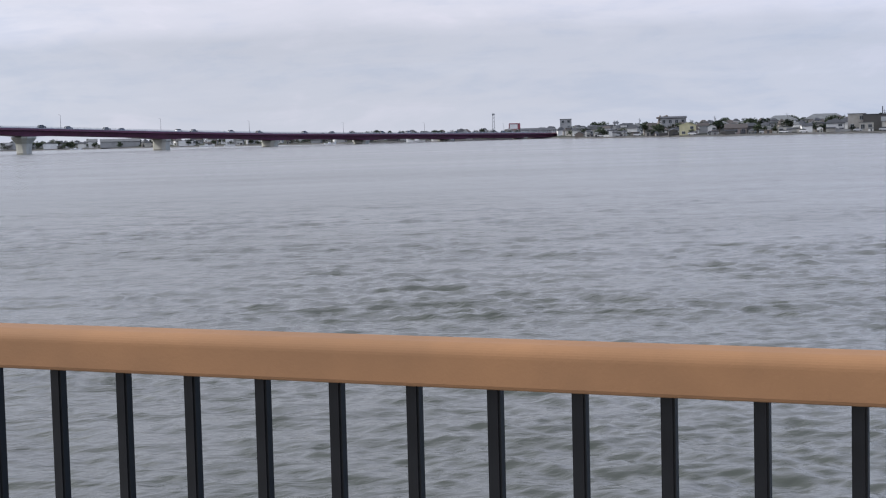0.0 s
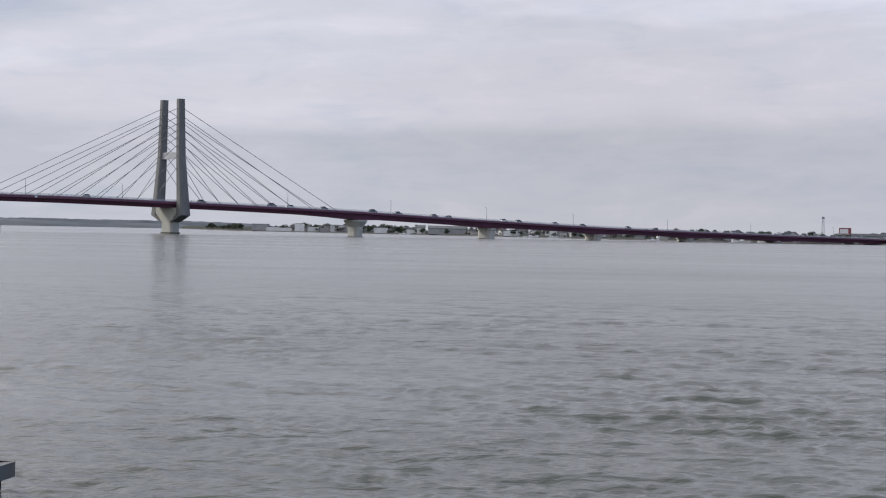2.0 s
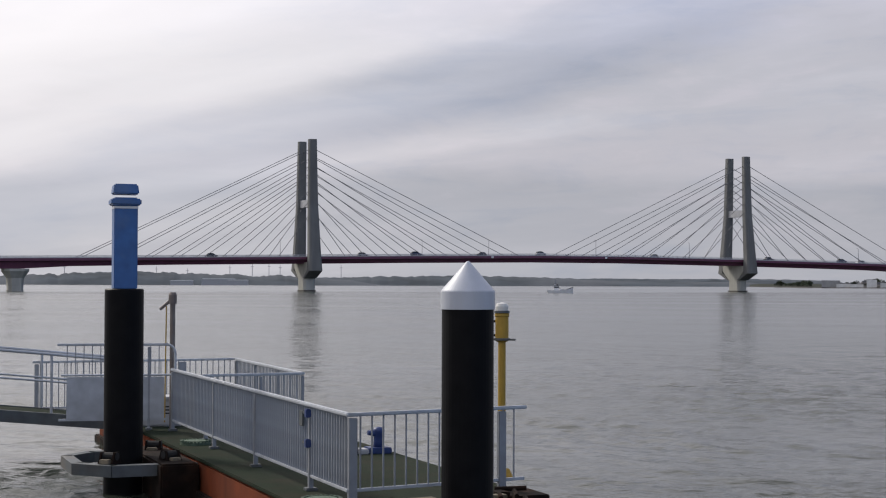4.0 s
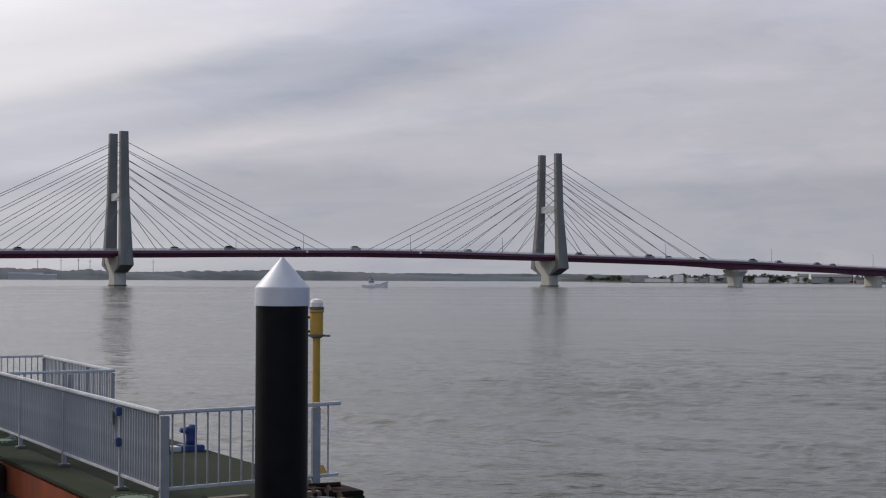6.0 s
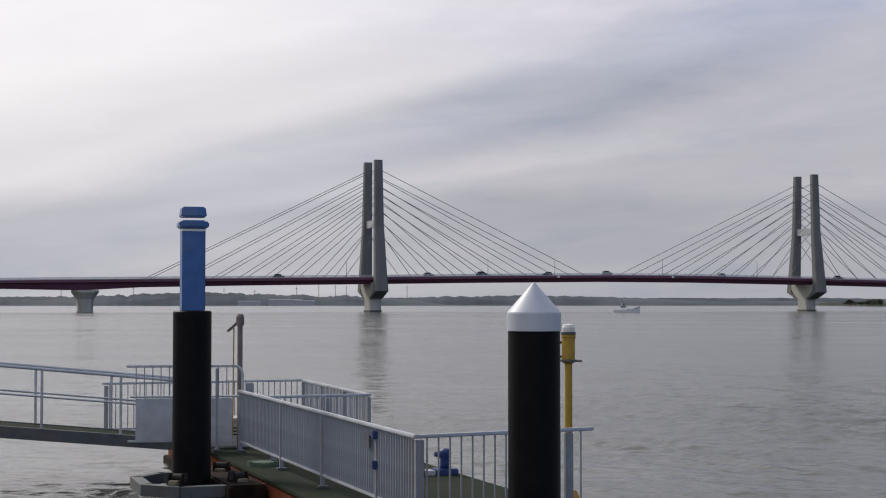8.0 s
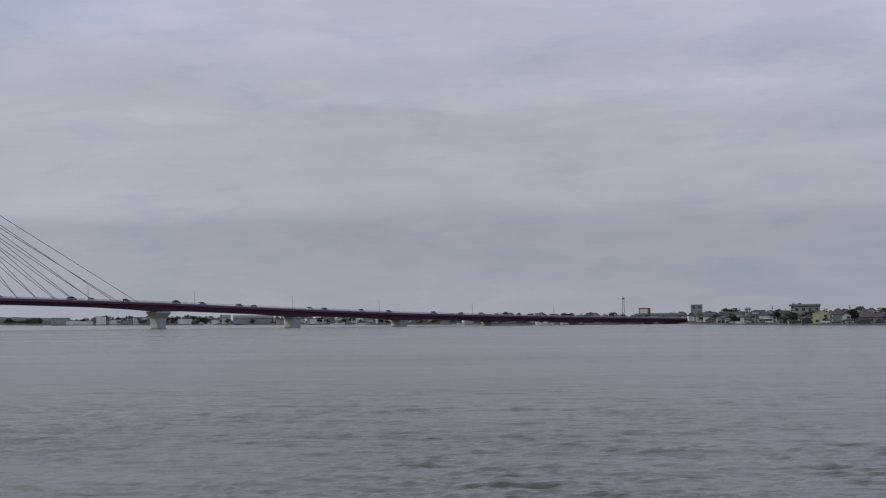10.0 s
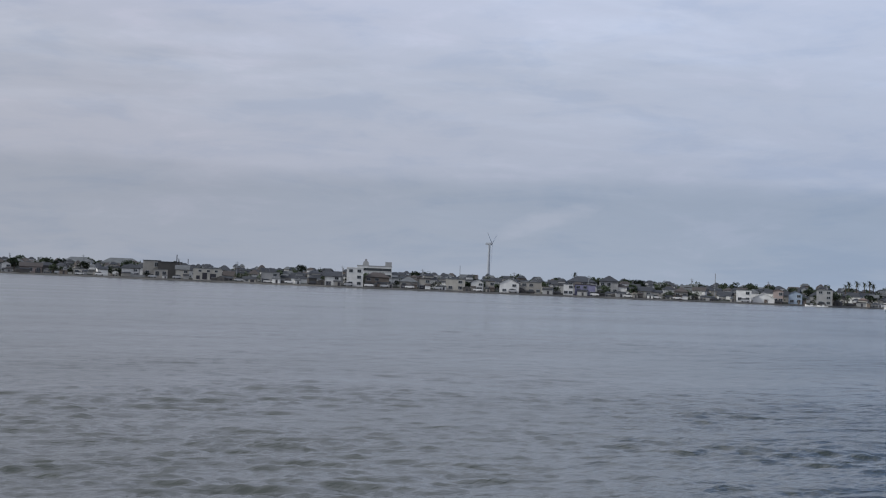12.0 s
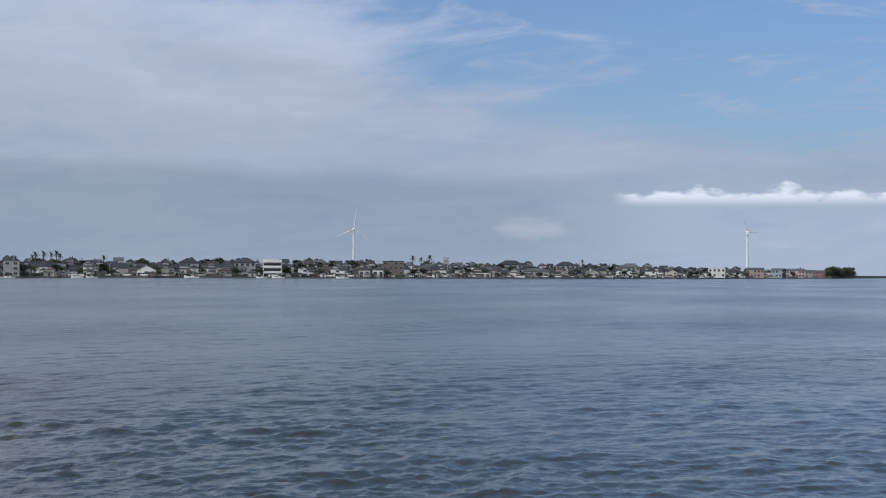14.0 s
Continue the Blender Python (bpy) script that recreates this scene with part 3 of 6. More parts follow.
def build_land():
    """Far bank: concrete revetment, then ground that rises inland."""
    turns = np.arange(0.0, 91.6, 0.4)
    bm = B()
    rows = []
    for t in turns:
        d = shore(t)
        wob = noise.noise((t * 0.7, 3, 0))
        prof = [(0, -1.0), (1.2, 0.5), (2.2, 0.85), (6, 0.95), (40, 1.6 + 0.7 * rise(t)), (120, 2.2 + 2.2 * rise(t) + 0.6 * wob), (260, 2.6 + 3.6 * rise(t) + wob), (520, 3.0 + 3.0 * rise(t))]
        rows.append([bm.verts.new(at(t, d + o, z)) for o, z in prof])
    for a, b in zip(rows, rows[1:]):
        for k in range(len(a) - 1):
            f = bm.faces.new((a[k], b[k], b[k + 1], a[k + 1]))
            f.material_index = 0 if k < 3 else 1
    me_ob = part("ground", bm, M_WALLC)
    me_ob.data.materials.append(M_LAND)
    tagged(me_ob, "low far bank with a dark concrete revetment", "ground", kind="structure")
    # wooded ridges far up the river
    for k, (d, lo, hi, t0, t1) in enumerate(((2000, 5.0, 17.0, -75, 1.4), (1900, 3.5, 18.5, -75, -13), (3900, 11, 20, -20, 4))):
        bm = B()
        prev = None
        for t in np.arange(t0, t1, 0.08):
            fade = min(1.0, (t1 - t) / (12.0 if k == 0 else 4.0))
            edge = min(1.0, 0.15 + (t1 - t) / 1.6)
            h = edge * (lo + (hi - lo) * fade * (0.62 + 0.45 * noise.noise((t * 0.16, k * 7.0, 0)) + 0.2 * noise.noise((t * 1.1, k, 2)) + 0.17 * noise.noise((t * 3.5, k, 5)) + 0.07 * noise.noise((t * 9.0, k, 8))))
            cur = [bm.verts.new(at(t, d + o, z)) for o, z in ((0, -1.5), (25, h * 0.45), (90, h), (400, h * 0.5))]
            if prev:
                for i in range(3):
                    bm.faces.new((prev[i], cur[i], cur[i + 1], prev[i + 1]))
            prev = cur
        tagged(part("backdrop", bm, M_HILL, smooth=True), "wooded ridge beyond the river, tinted for haze", "hills", kind="structure")


build_land()


def build_ridge_items():
    for t, h in ((-21.3, 30), (-20.2, 27), (-18.7, 33), (-17.9, 36), (-17.3, 36), (-16.9, 34), (-14.7, 34), (-24.5, 33), (-27.0, 31)):
        g = thing("pylon", "thin distant power pylon on the ridge", "pylon", Matrix.Translation(at(t, 2700, 0)), group="pylons on the ridge")
        part("mast", rod(B(), (0, 0, 0), (0, 0, h), 0.8, 5, 0.4), M_RAILGREY, g)
        part("crossarm", box(B(), (0, 0, h * 0.86), (5, 0.6, 0.6)), M_RAILGREY, g)
    for t, w, h in ((-19.1, 40, 7.4), (-18.4, 24, 6.0), (-20.4, 27, 5.4)):
        g = thing("distant_shed", "long pale shed at the foot of the ridge", "shed", Matrix.Translation(at(t, 1888, 0)) @ Matrix.Rotation(radians(-t), 4, "Z"), group="sheds by the ridge")
        part("wall", box(B(), (0, 0, h / 2), (w, 8, h)), M_RAILGREY, g)
        part("roof", box(B(), (0, 0, h + 0.35), (w + 1, 9, 0.7), taper=0.9), M_WHITE, g)


build_ridge_items()


def build_quay():
    """Paved quay behind the railing, with a kerb at its edge."""
    bm = B()
    c = RAIL_N * (RAIL_OFF + 0.25 - 10)
    box(bm, (c.x, c.y, QUAY_Z / 2 - 1.0), (160, 20, QUAY_Z + 2.0), rz=-radians(45))
    tagged(part("pavement", bm, M_QUAY), "concrete quay walkway beside the river", "quay", kind="structure")
    bm = B()
    c = RAIL_N * (RAIL_OFF + 0.02)
    box(bm, (c.x, c.y, QUAY_Z + 0.05), (160, 0.22, 0.1), rz=-radians(45), bevel=0.015)
    tagged(part("kerb", bm, M_PIER), "low concrete kerb under the railing", "kerb", kind="structure")


build_quay()


# ---- quay railing ----
def build_railing():
    ang = -radians(45)
    bay, gap = 1.965, 0.131
    top = QUAY_Z + 1.1
    proto = None
    start = Vector((-1.161 + 0.327, -1.158 + 2.638, 0))
    along0 = start.dot(RAIL_U)
    for k in range(-9, 8):
        s0 = along0 - 0.018 - 3 * gap + k * bay - gap / 2
        o = RAIL_N * (RAIL_OFF + 0.03) + RAIL_U * s0
        m = Matrix.Translation((o.x, o.y, QUAY_Z)) @ Matrix.Rotation(ang, 4, "Z")
        if proto:
            copy_thing(proto, m)
            continue
        g = thing("guard_rail", "tan capped quay railing with black steel bars", "railing", m, group="railing bays along the quay")
        proto = g
        bm = B()
        w, hh, r = 0.044, 0.066, 0.02
        prof = []
        for cx, cz, a0 in ((w - r, -r, 0), (-(w - r), -r, 90), (-(w - r), -hh + 0.006, 180), (w - r, -hh + 0.006, 270)):
            rr = r if cz == -r else 0.006
            cx2 = cx if rr == r else math.copysign(w - rr, cx)
            for q in range(9 if rr == r else 3):
                a = radians(a0 + q * (11.25 if rr == r else 45))
                prof.append((cx2 + rr * math.cos(a), cz + rr * math.sin(a)))
        loft(bm, [[Vector((x, py - 0.011, 1.092 + pz)) for py, pz in prof] for x in (0.0, bay)])
        part("handrail", bm, M_HANDRAIL, g, "rounded tan coated handrail")
        part("bottom_rail", box(B(), (bay / 2, 0, 0.16), (bay - 0.06, 0.04, 0.04), bevel=0.004), M_BLACK, g)
        part("post", box(B(), (bay, 0.0, 0.515), (0.05, 0.05, 1.02), bevel=0.005), M_BLACK, g)
        bar = None
        for i in range(14):
            if bar is None:
                bar = part("bar", box(B(), (0, 0, 0.605), (0.021, 0.021, 0.85), bevel=0.003), M_BLACK, g)
            b = bar if i == 0 else new("bar", bar.data)
            b.parent = g
            b.location = (gap / 2 + i * gap, 0, 0)


build_railing()

# ---- cable-stayed bridge ----
T2 = Vector((-5.05, 684.06, 0))
BU = Vector((0.82878, 0.55958, 0))
BN = Vector((0.55958, -0.82878, 0))
SPAN = 192.6
DECK = [(-620, 8.0), (-480, 10.0), (-300, 12.6), (-240, 13.4), (-192, 14.1), (-147, 14.8), (-100, 15.4), (-55, 15.3), (12, 14.4), (97, 12.8), (184, 10.2), (266, 8.2), (346, 7.0),
        (440, 6.0), (568, 4.9), (700, 4.5)]
STAYS = [(13, 29.5), (21, 34.2), (31, 38.2), (41, 41.6), (50.5, 44.4), (60.5, 47.2), (72, 50.0), (85.5, 53.6)]
PIERS = [-388, -300.1, 103.4, 191, 273.5, 354.5, 441.8, 530]


def bp(s, off=0.0, z=0.0):
    p = T2 + BU * s + BN * off
    return Vector((p.x, p.y, z))


def deck_z(s):
    """Height of the road."""
    return curve_of(s, DECK) - 0.9


def girder_depth(s):
    if s < 60:
        base = 2.5
    else:
        base = 2.5 + min(1.0, (s - 60) / 60) * 0.5
    for p in PIERS:
        if p > 60 or p < -290:
            base = max(base, 3.7 - abs(s - p) * 0.045)
    return min(base, max(1.5, deck_z(s) - 1.0))


def build_bridge():
    g = thing("bridge", "cable-stayed road bridge with maroon girder and concrete towers", "bridge", Matrix.Translation(bp(0)))
    inv = g.matrix_world.inverted()

    def loc(p):
        return inv @ p

    marks = [-480, -440, -400, -388, -370, -340, -300.1, -280, -240, -192.6, -147, -96, -55, 0, 40, 70, 90, 103.4, 120, 145, 170, 191, 212, 232, 252, 273.5,
             295, 315, 335, 354.5, 380, 410, 441.8, 480, 530, 560, 600, 650]
    for name, lo, hi in (("girder", -480, -300.1), ("girder", -300.1, 103.4), ("girder", 103.4, 650)):
        bm = B()
        secs = []
        for s in [m for m in marks if lo <= m <= hi]:
            z, d = deck_z(s), girder_depth(s)
            secs.append([loc(bp(s, o, zz)) for o, zz in ((-6.9, z), (6.9, z), (6.9, z - 0.9), (5.0, z - 1.2), (4.2, z - d), (-4.2, z - d), (-5.0, z - 1.2), (-6.9, z - 0.9))])
        loft(bm, secs)
        part(name, bm, M_GIRDER, g, "maroon painted steel girder")
    bm = B()
    for o0, o1 in ((-6.2, 6.2),):
        secs = [[loc(bp(s, o, deck_z(s) + h)) for o, h in ((o0, 0.01), (o1, 0.01), (o1, 0.08), (o0, 0.08))] for s in marks]
        loft(bm, secs)
    part("roadway", bm, M_ASPHALT, g, "asphalt roadway")
    for o in (-6.75, 6.75):
        bm = B()
        for h0, h1, w in ((0.0, 0.30, 0.16), (0.56, 0.64, 0.07), (0.82, 0.92, 0.09)):
            secs = [[loc(bp(s, o + a, deck_z(s) + h)) for a, h in ((-w, h0), (w, h0), (w, h1), (-w, h1))] for s in marks]
            loft(bm, secs)
        rail = part("parapet", bm, M_RAILGREY, g, "grey steel parapet rail")
        bm = B()
        for s in np.arange(-478, 648, 4.0):
            p = loc(bp(s, o, deck_z(s) + 0.5))
            box(bm, p, (0.16, 0.16, 0.9), rz=math.atan2(BU.y, BU.x))
        part("parapet_posts", bm, M_RAILGREY, rail)["kind"] = "stuff"
    for s in (-118.3, -67.6):
        p = loc(bp(s, 6.96, deck_z(s) - 0.48))
        part("sign_plate", box(B(), p, (1.0, 0.08, 0.8), rz=math.atan2(BU.y, BU.x), bevel=0.02), M_WHITE, g, "small white navigation plate")
    for s0 in (-SPAN, 0.0):
        tw = part("tower", tower_pier(s0, loc), M_PIER, g, "pale concrete tower pier")
        zb = deck_z(s0)
        for sd in (-1, 1):
            bm = B()
            secs = []
            for z, off, a, b in ((5.2, 3.7, 2.45, 1.0), (8.0, 9.5, 2.6, 2.2), (zb, 9.1, 2.3, 1.9), (33, 7.1, 1.75, 1.4), (57.4, 6.2, 1.5, 1.2)):
                secs.append([loc(bp(s0 + i * a, sd * off + j * b, z)) for i, j in ((-1, -0.7), (-0.7, -1), (0.7, -1), (1, -0.7), (1, 0.7), (0.7, 1), (-0.7, 1), (-1, 0.7))])
            loft(bm, secs)
            part("leg", bm, M_CONC, tw, "grey concrete tower leg")
        bm = B()
        loft(bm, [[loc(bp(s0 + i * 0.85, o, z)) for i, z in ((-1, 32.0), (1, 32.0), (1, 34.8), (-1, 34.8))] for o in (-6.2, 6.2)])
        part("crossbeam", bm, M_RAILGREY, tw)
        bm = B()
        loft(bm, [[loc(bp(s0 + i * 2.4, o, z)) for i, z in ((-1, 0.0), (1, 0.0), (1, 0.75), (-1, 0.75))] for o in (-3.85, 3.85)])
        part("tide_band", bm, M_TIDE, tw)
        for sd in (-1, 1):
            for way in (-1, 1):
                for ds, za in STAYS:
                    s = s0 + way * ds
                    k = (za - 33) / 24
                    bm = rod(B(), loc(bp(s0 + way * 1.0, sd * (7.0 - 0.8 * k), za)), loc(bp(s, sd * 6.5, deck_z(s) + 0.3)), 0.115, 6)
                    part("cable", bm, M_CABLE, g)
    for s in PIERS:
        bm = B()
        zt = deck_z(s) - girder_depth(s) + 0.05
        zt = max(zt, 1.6)
        first = abs(s - 103.4) < 1 or abs(s + 300.1) < 1
        top = (4.4, 5.6) if first else (2.6, 5.2)
        foot = (2.6, 3.4) if first else (2.6, 4.4)
        secs = []
        for z, f in ((-2.5, 0.0), (zt * 0.25, 0.0), (zt * 0.6, 0.15 if first else 0.0), (zt * 0.8, 0.7 if first else 0.1), (zt - 0.8, 1.0), (zt, 1.0)):
            a = foot[0] + (top[0] - foot[0]) * f
            b = foot[1] + (top[1] - foot[1]) * f
            secs.append([loc(bp(s + i * a, j * b, z)) for i, j in ((-1, -0.6), (-0.6, -1), (0.6, -1), (1, -0.6), (1, 0.6), (0.6, 1), (-0.6, 1), (-1, 0.6))])
        loft(bm, secs)
        p = part("pier", bm, M_PIER, g, "pale concrete river pier")
        bm = B()
        loft(bm, [[loc(bp(s + i * (foot[0] + 0.06), o, z)) for i, z in ((-1, 0.0), (1, 0.0), (1, 0.5), (-1, 0.5))] for o in (-foot[1] * 0.62, foot[1] * 0.62)])
        part("tide_band", bm, M_TIDE, p)


def tower_pier(s0, loc):
    """The base of a tower: a column out of the water that spreads to carry both legs."""
    bm = B()
    secs = []
    for z, a, b in ((-3, 2.3, 3.8), (4.8, 2.3, 3.8), (6.0, 2.35, 5.2), (9.6, 2.4, 10.6), (11.0, 2.4, 11.0), (11.2, 2.3, 10.6)):
        secs.append([loc(bp(s0 + i * a, j * b, z)) for i, j in ((-1, -0.8), (-0.6, -1), (0.6, -1), (1, -0.8), (1, 0.8), (0.6, 1), (-0.6, 1), (-1, 0.8))])
    loft(bm, secs)
    return bm


build_bridge()


def build_bridge_lamps():
    proto = None
    for s in (-262, -205, -148, -119.7, -72, -28, 58, 120, 184.6, 250, 330, 410, 500):
        m = Matrix.Translation(bp(s, 6.4, deck_z(s))) @ Matrix.Rotation(math.atan2(BU.y, BU.x), 4, "Z")
        if proto:
            copy_thing(proto, m)
            continue
        proto = thing("street_lamp", "slim grey lamp post standing on the bridge", "street lamp", m, group="lamps along the bridge")
        part("pole", rod(B(), (0, 0, 0), (0, 0, 6.4), 0.11, 8, 0.06), M_CABLE, proto)
        part("arm", rod(B(), (0, 0, 6.35), (0, 0.7, 6.6), 0.045, 6), M_CABLE, proto)
        part("lamp_head", box(B(), (0, 0.9, 6.62), (0.2, 0.5, 0.12), taper=0.8), M_CABLE, proto)


build_bridge_lamps()

CAR_PAINT = [material("car_paint_" + n, c, 0.3, vary=0.05) for n, c in (("black", (0.02, 0.02, 0.025)), ("silver", (0.35, 0.36, 0.38)), ("navy", (0.03, 0.04, 0.09)), ("white", (0.65, 0.65, 0.65)))]


def build_car(kind, paint, m, label, group="traffic on the bridge"):
    g = thing("car" if kind != "truck" else "truck", label, "car" if kind != "truck" else "truck", m, group=group)
    if kind == "truck":
        part("cargo_box", box(B(), (-0.9, 0, 1.75), (4.6, 2.1, 2.3), bevel=0.05), paint, g)
        part("cab", box(B(), (2.3, 0, 1.35), (1.6, 2.0, 1.9), taper=0.88, bevel=0.06), paint, g)
        part("windscreen", box(B(), (2.98, 0, 1.75), (0.3, 1.7, 0.7)), M_GLASS, g)
        wx, wr = (-2.2, 2.2), 0.42
    else:
        hh = 1.0 if kind == "car" else 1.25
        secs = [(-2.1, 0.45, 0.75), (-2.0, 0.35, hh - 0.1), (-1.0, 0.3, hh), (1.0, 0.3, hh - 0.02), (1.95, 0.35, hh - 0.2), (2.12, 0.45, hh - 0.35)]
        bm = B()
        loft(bm, [[Vector((x, y, z)) for y, z in ((-0.82, lo), (0.82, lo), (0.85, (lo + hi) / 2), (0.78, hi), (-0.78, hi), (-0.85, (lo + hi) / 2))] for x, lo, hi in secs])
        part("body", bm, paint, g)
        bm = B()
        loft(bm, [[Vector((x, y * f, z)) for y, z in ((-0.76, hh - 0.05), (0.76, hh - 0.05), (0.62, top), (-0.62, top))] for x, f, top in
                  ((-1.95, 0.9, hh), (-1.5, 1, hh + 0.5), (-0.3, 1, hh + 0.58), (0.5, 1, hh + 0.5), (1.25, 0.9, hh))])
        part("cabin", bm, M_GLASS, g)
        wx, wr = (-1.3, 1.3), 0.31
    for x in wx:
        for y in (-0.8, 0.8):
            part("wheel", rod(B(), (x, y - 0.1, wr), (x, y + 0.1, wr), wr, 12), M_TYRE, g)
    return g


for i, (s, lane, kind, c) in enumerate(((-230, 2.5, "car", 0), (-171, 2.5, "car", 1), (-149, 2.5, "van", 2), (-119, -2.5, "car", 0), (-95, 2.5, "van", 1), (-40, -2.5, "car", 1), (14, 2.5, "car", 0),
                                        (52, 2.5, "van", 2), (66, -2.5, "car", 3), (82, 2.5, "car", 0), (112, 2.5, "van", 0), (128, 2.5, "car", 2), (152, 2.5, "car", 0), (166, -2.5, "car", 2), (201, 2.5, "car", 3),
                                        (212, 2.5, "car", 0), (240, 2.5, "car", 1), (262, 2.5, "car", 0), (300, 2.5, "car", 2), (330, -2.5, "car", 0), (372, 2.5, "car", 0), (398, 2.5, "van", 1), (450, 2.5, "car", 0), (505, 2.5, "car", 2))):
    word = ("black", "silver", "dark blue", "white")[c]
    build_car(kind, CAR_PAINT[c], Matrix.Translation(bp(s, lane, deck_z(s) + 0.085)) @ Matrix.Rotation(math.atan2(BU.y, BU.x) + (math.pi if lane < 0 else 0), 4, "Z"),
              word + (" box truck" if kind == "truck" else " van" if kind == "van" else " car") + " driving over the bridge")

# ---- pontoon with its railings, piles and fittings ----
PC = Vector((-4.626, 18.02, 0))
PA = Vector((-0.535, 0.845, 0)).normalized()
PB = Vector((0.845, 0.535, 0)).normalized()
DECK_Z = 0.85
PROT = math.atan2(PB.y, PB.x)
P_M = Matrix.Translation((PC.x, PC.y, 0)) @ Matrix.Rotation(PROT, 4, "Z")  # local x runs across, y along the pontoon


def build_pontoon():
    g = thing("pontoon", "floating landing stage with red-lead hull and green deck", "pontoon", P_M)
    x0, x1, y0, y1 = -0.5, 2.5, -0.2, 15.0
    bm = B()
    box(bm, ((x0 + x1) / 2, (y0 + y1) / 2, 0.2), (x1 - x0, y1 - y0, 1.2), bevel=0.03)
    part("hull", bm, M_RUST, g, "rust-streaked red-lead steel hull")
    bm = B()
    box(bm, ((x0 + x1) / 2, (y0 + y1) / 2, DECK_Z - 0.025), (x1 - x0 + 0.04, y1 - y0 + 0.04, 0.05), bevel=0.012)
    part("deck", bm, M_GREEN, g, "worn green coated deck")
    for x in (x0 - 0.05, x1 + 0.05):
        bm = box(B(), (x, (y0 + y1) / 2, 0.30), (0.1, y1 - y0, 0.16), bevel=0.02)
        part("rubbing_strake", bm, M_RUSTD, g, "dark rusted rubbing strake")
    # black sheet over the hull's end: its deep shade is put into the colour
    bm = B()
    box(bm, ((x0 + x1) / 2, y0 - 0.012, 0.22), (x1 - x0 - 0.06, 0.02, 1.1))
    part("end_plate", bm, M_SLEEVESHADE, g, "black sheet carrying the shade of the hull end")
    for x, y in ((-0.2, 0.42), (-0.12, 7.7)):
        bm = B()
        lathe(bm, (x, y, DECK_Z), [(0.25, 0.0), (0.25, 0.045), (0.20, 0.05), (0.18, 0.065), (0, 0.065)], 24)
        for i in range(24):
            a = i * math.pi / 12
            box(bm, (x + 0.23 * math.cos(a), y + 0.23 * math.sin(a), DECK_Z + 0.055), (0.04, 0.035, 0.03), rz=a)
        part("hatch", bm, M_HATCH, g, "pale green bolted manhole hatch")
    # added black block, stands for shade and dark reflection below the guide frame
    part("fender_block", box(B(), (1.2, -0.62, 0.02), (1.75, 0.78, 0.84), bevel=0.05), M_SLEEVESHADE, g, "black block for the shade and reflection under the frame")
    # pile guide frame at the end: channel ring, rollers and brackets
    ring = [(0.25, -0.1), (0.25, -1.62), (0.42, -1.82), (1.37, -1.86), (2.12, -1.28), (2.12, -0.1)]
    for (ax, ay), (bx, by) in zip(ring, ring[1:]):
        bm = B()
        a, b = Vector((ax, ay, 0.68)), Vector((bx, by, 0.68))
        d = (b - a).normalized()
        q = Vector((-d.y, d.x, 0)) * 0.09
        e = d * 0.03
        loft(bm, [[p + q * i + Vector((0, 0, k * 0.085)) for i, k in ((-1, -1), (1, -1), (1, 1), (-1, 1))] for p in (a - e, b + e)])
        part("guide_beam", bm, M_GALVD, g, "dull galvanised guide frame beam")
    for x, y, rz, w in ((0.36, -1.30, -1.85, 0.42), (1.42, -1.66, 0.10, 0.56), (1.78, -0.80, 2.24, 0.4), (0.42, -0.6, -1.74, 0.36)):
        m = Matrix.Translation((x, y, 0.765)) @ Matrix.Rotation(rz, 4, "Z")
        bm = B()
        box(bm, (0, 0.09, 0.085), (w, 0.02, 0.17))
        box(bm, (0, 0.0, 0.012), (w, 0.2, 0.024))
        box(bm, (0, 0.05, 0.175), (w, 0.1, 0.02))
        for k in range(4):
            xx = -w / 2 + w * k / 3
            tri = [[Vector((xx + q, yy, zz)) for yy, zz in ((0.09, 0.0), (0.09, 0.17), (-0.09, 0.02))] for q in (-0.008, 0.008)]
            loft(bm, tri)
        for v in bm.verts:
            v.co = m @ v.co
        br = part("bracket", bm, M_GALVD, g, "gusseted grey steel bracket")
        c0, c1 = m @ Vector((-w * 0.35, 0.2, 0.09)), m @ Vector((w * 0.35, 0.2, 0.09))
        part("roller", rod(B(), c0, c1, 0.065, 14), M_TYRE, br)
    side = [(-0.4, 5.9), (-1.75, 5.9), (-2.2, 6.4), (-2.2, 7.5), (-1.75, 8.0), (-0.4, 8.0)]
    for (ax, ay), (bx, by) in zip(side, side[1:]):
        a, b = Vector((ax, ay, 0.68)), Vector((bx, by, 0.68))
        d = (b - a).normalized()
        q = Vector((-d.y, d.x, 0)) * 0.09
        e = d * 0.03
        bm = loft(B(), [[p + q * i + Vector((0, 0, k * 0.085)) for i, k in ((-1, -1), (1, -1), (1, 1), (-1, 1))] for p in (a - e, b + e)])
        part("guide_beam", bm, M_GALVD, g, "dull galvanised guide frame beam")
    for x, y, rz in ((-0.85, 6.15, 0.4), (-0.8, 7.7, -0.4), (-1.75, 6.2, -0.7)):
        bm = B()
        for q in (-0.11, 0.11):
            v = Matrix.Translation((x, y, 0.765)) @ Matrix.Rotation(rz, 4, "Z")
            loft(bm, [[v @ Vector((q + e, yy, zz)) for yy, zz in ((-0.14, 0.0), (0.14, 0.0), (0.07, 0.17), (-0.07, 0.17))] for e in (-0.012, 0.012)])
        br = part("bracket", bm, M_RUSTD, g, "dark rusted roller bracket")
        c, d = math.cos(rz) * 0.13, math.sin(rz) * 0.13
        part("roller", rod(B(), (x - c, y - d, 0.87), (x + c, y + d, 0.87), 0.06, 12), M_TYRE, br)
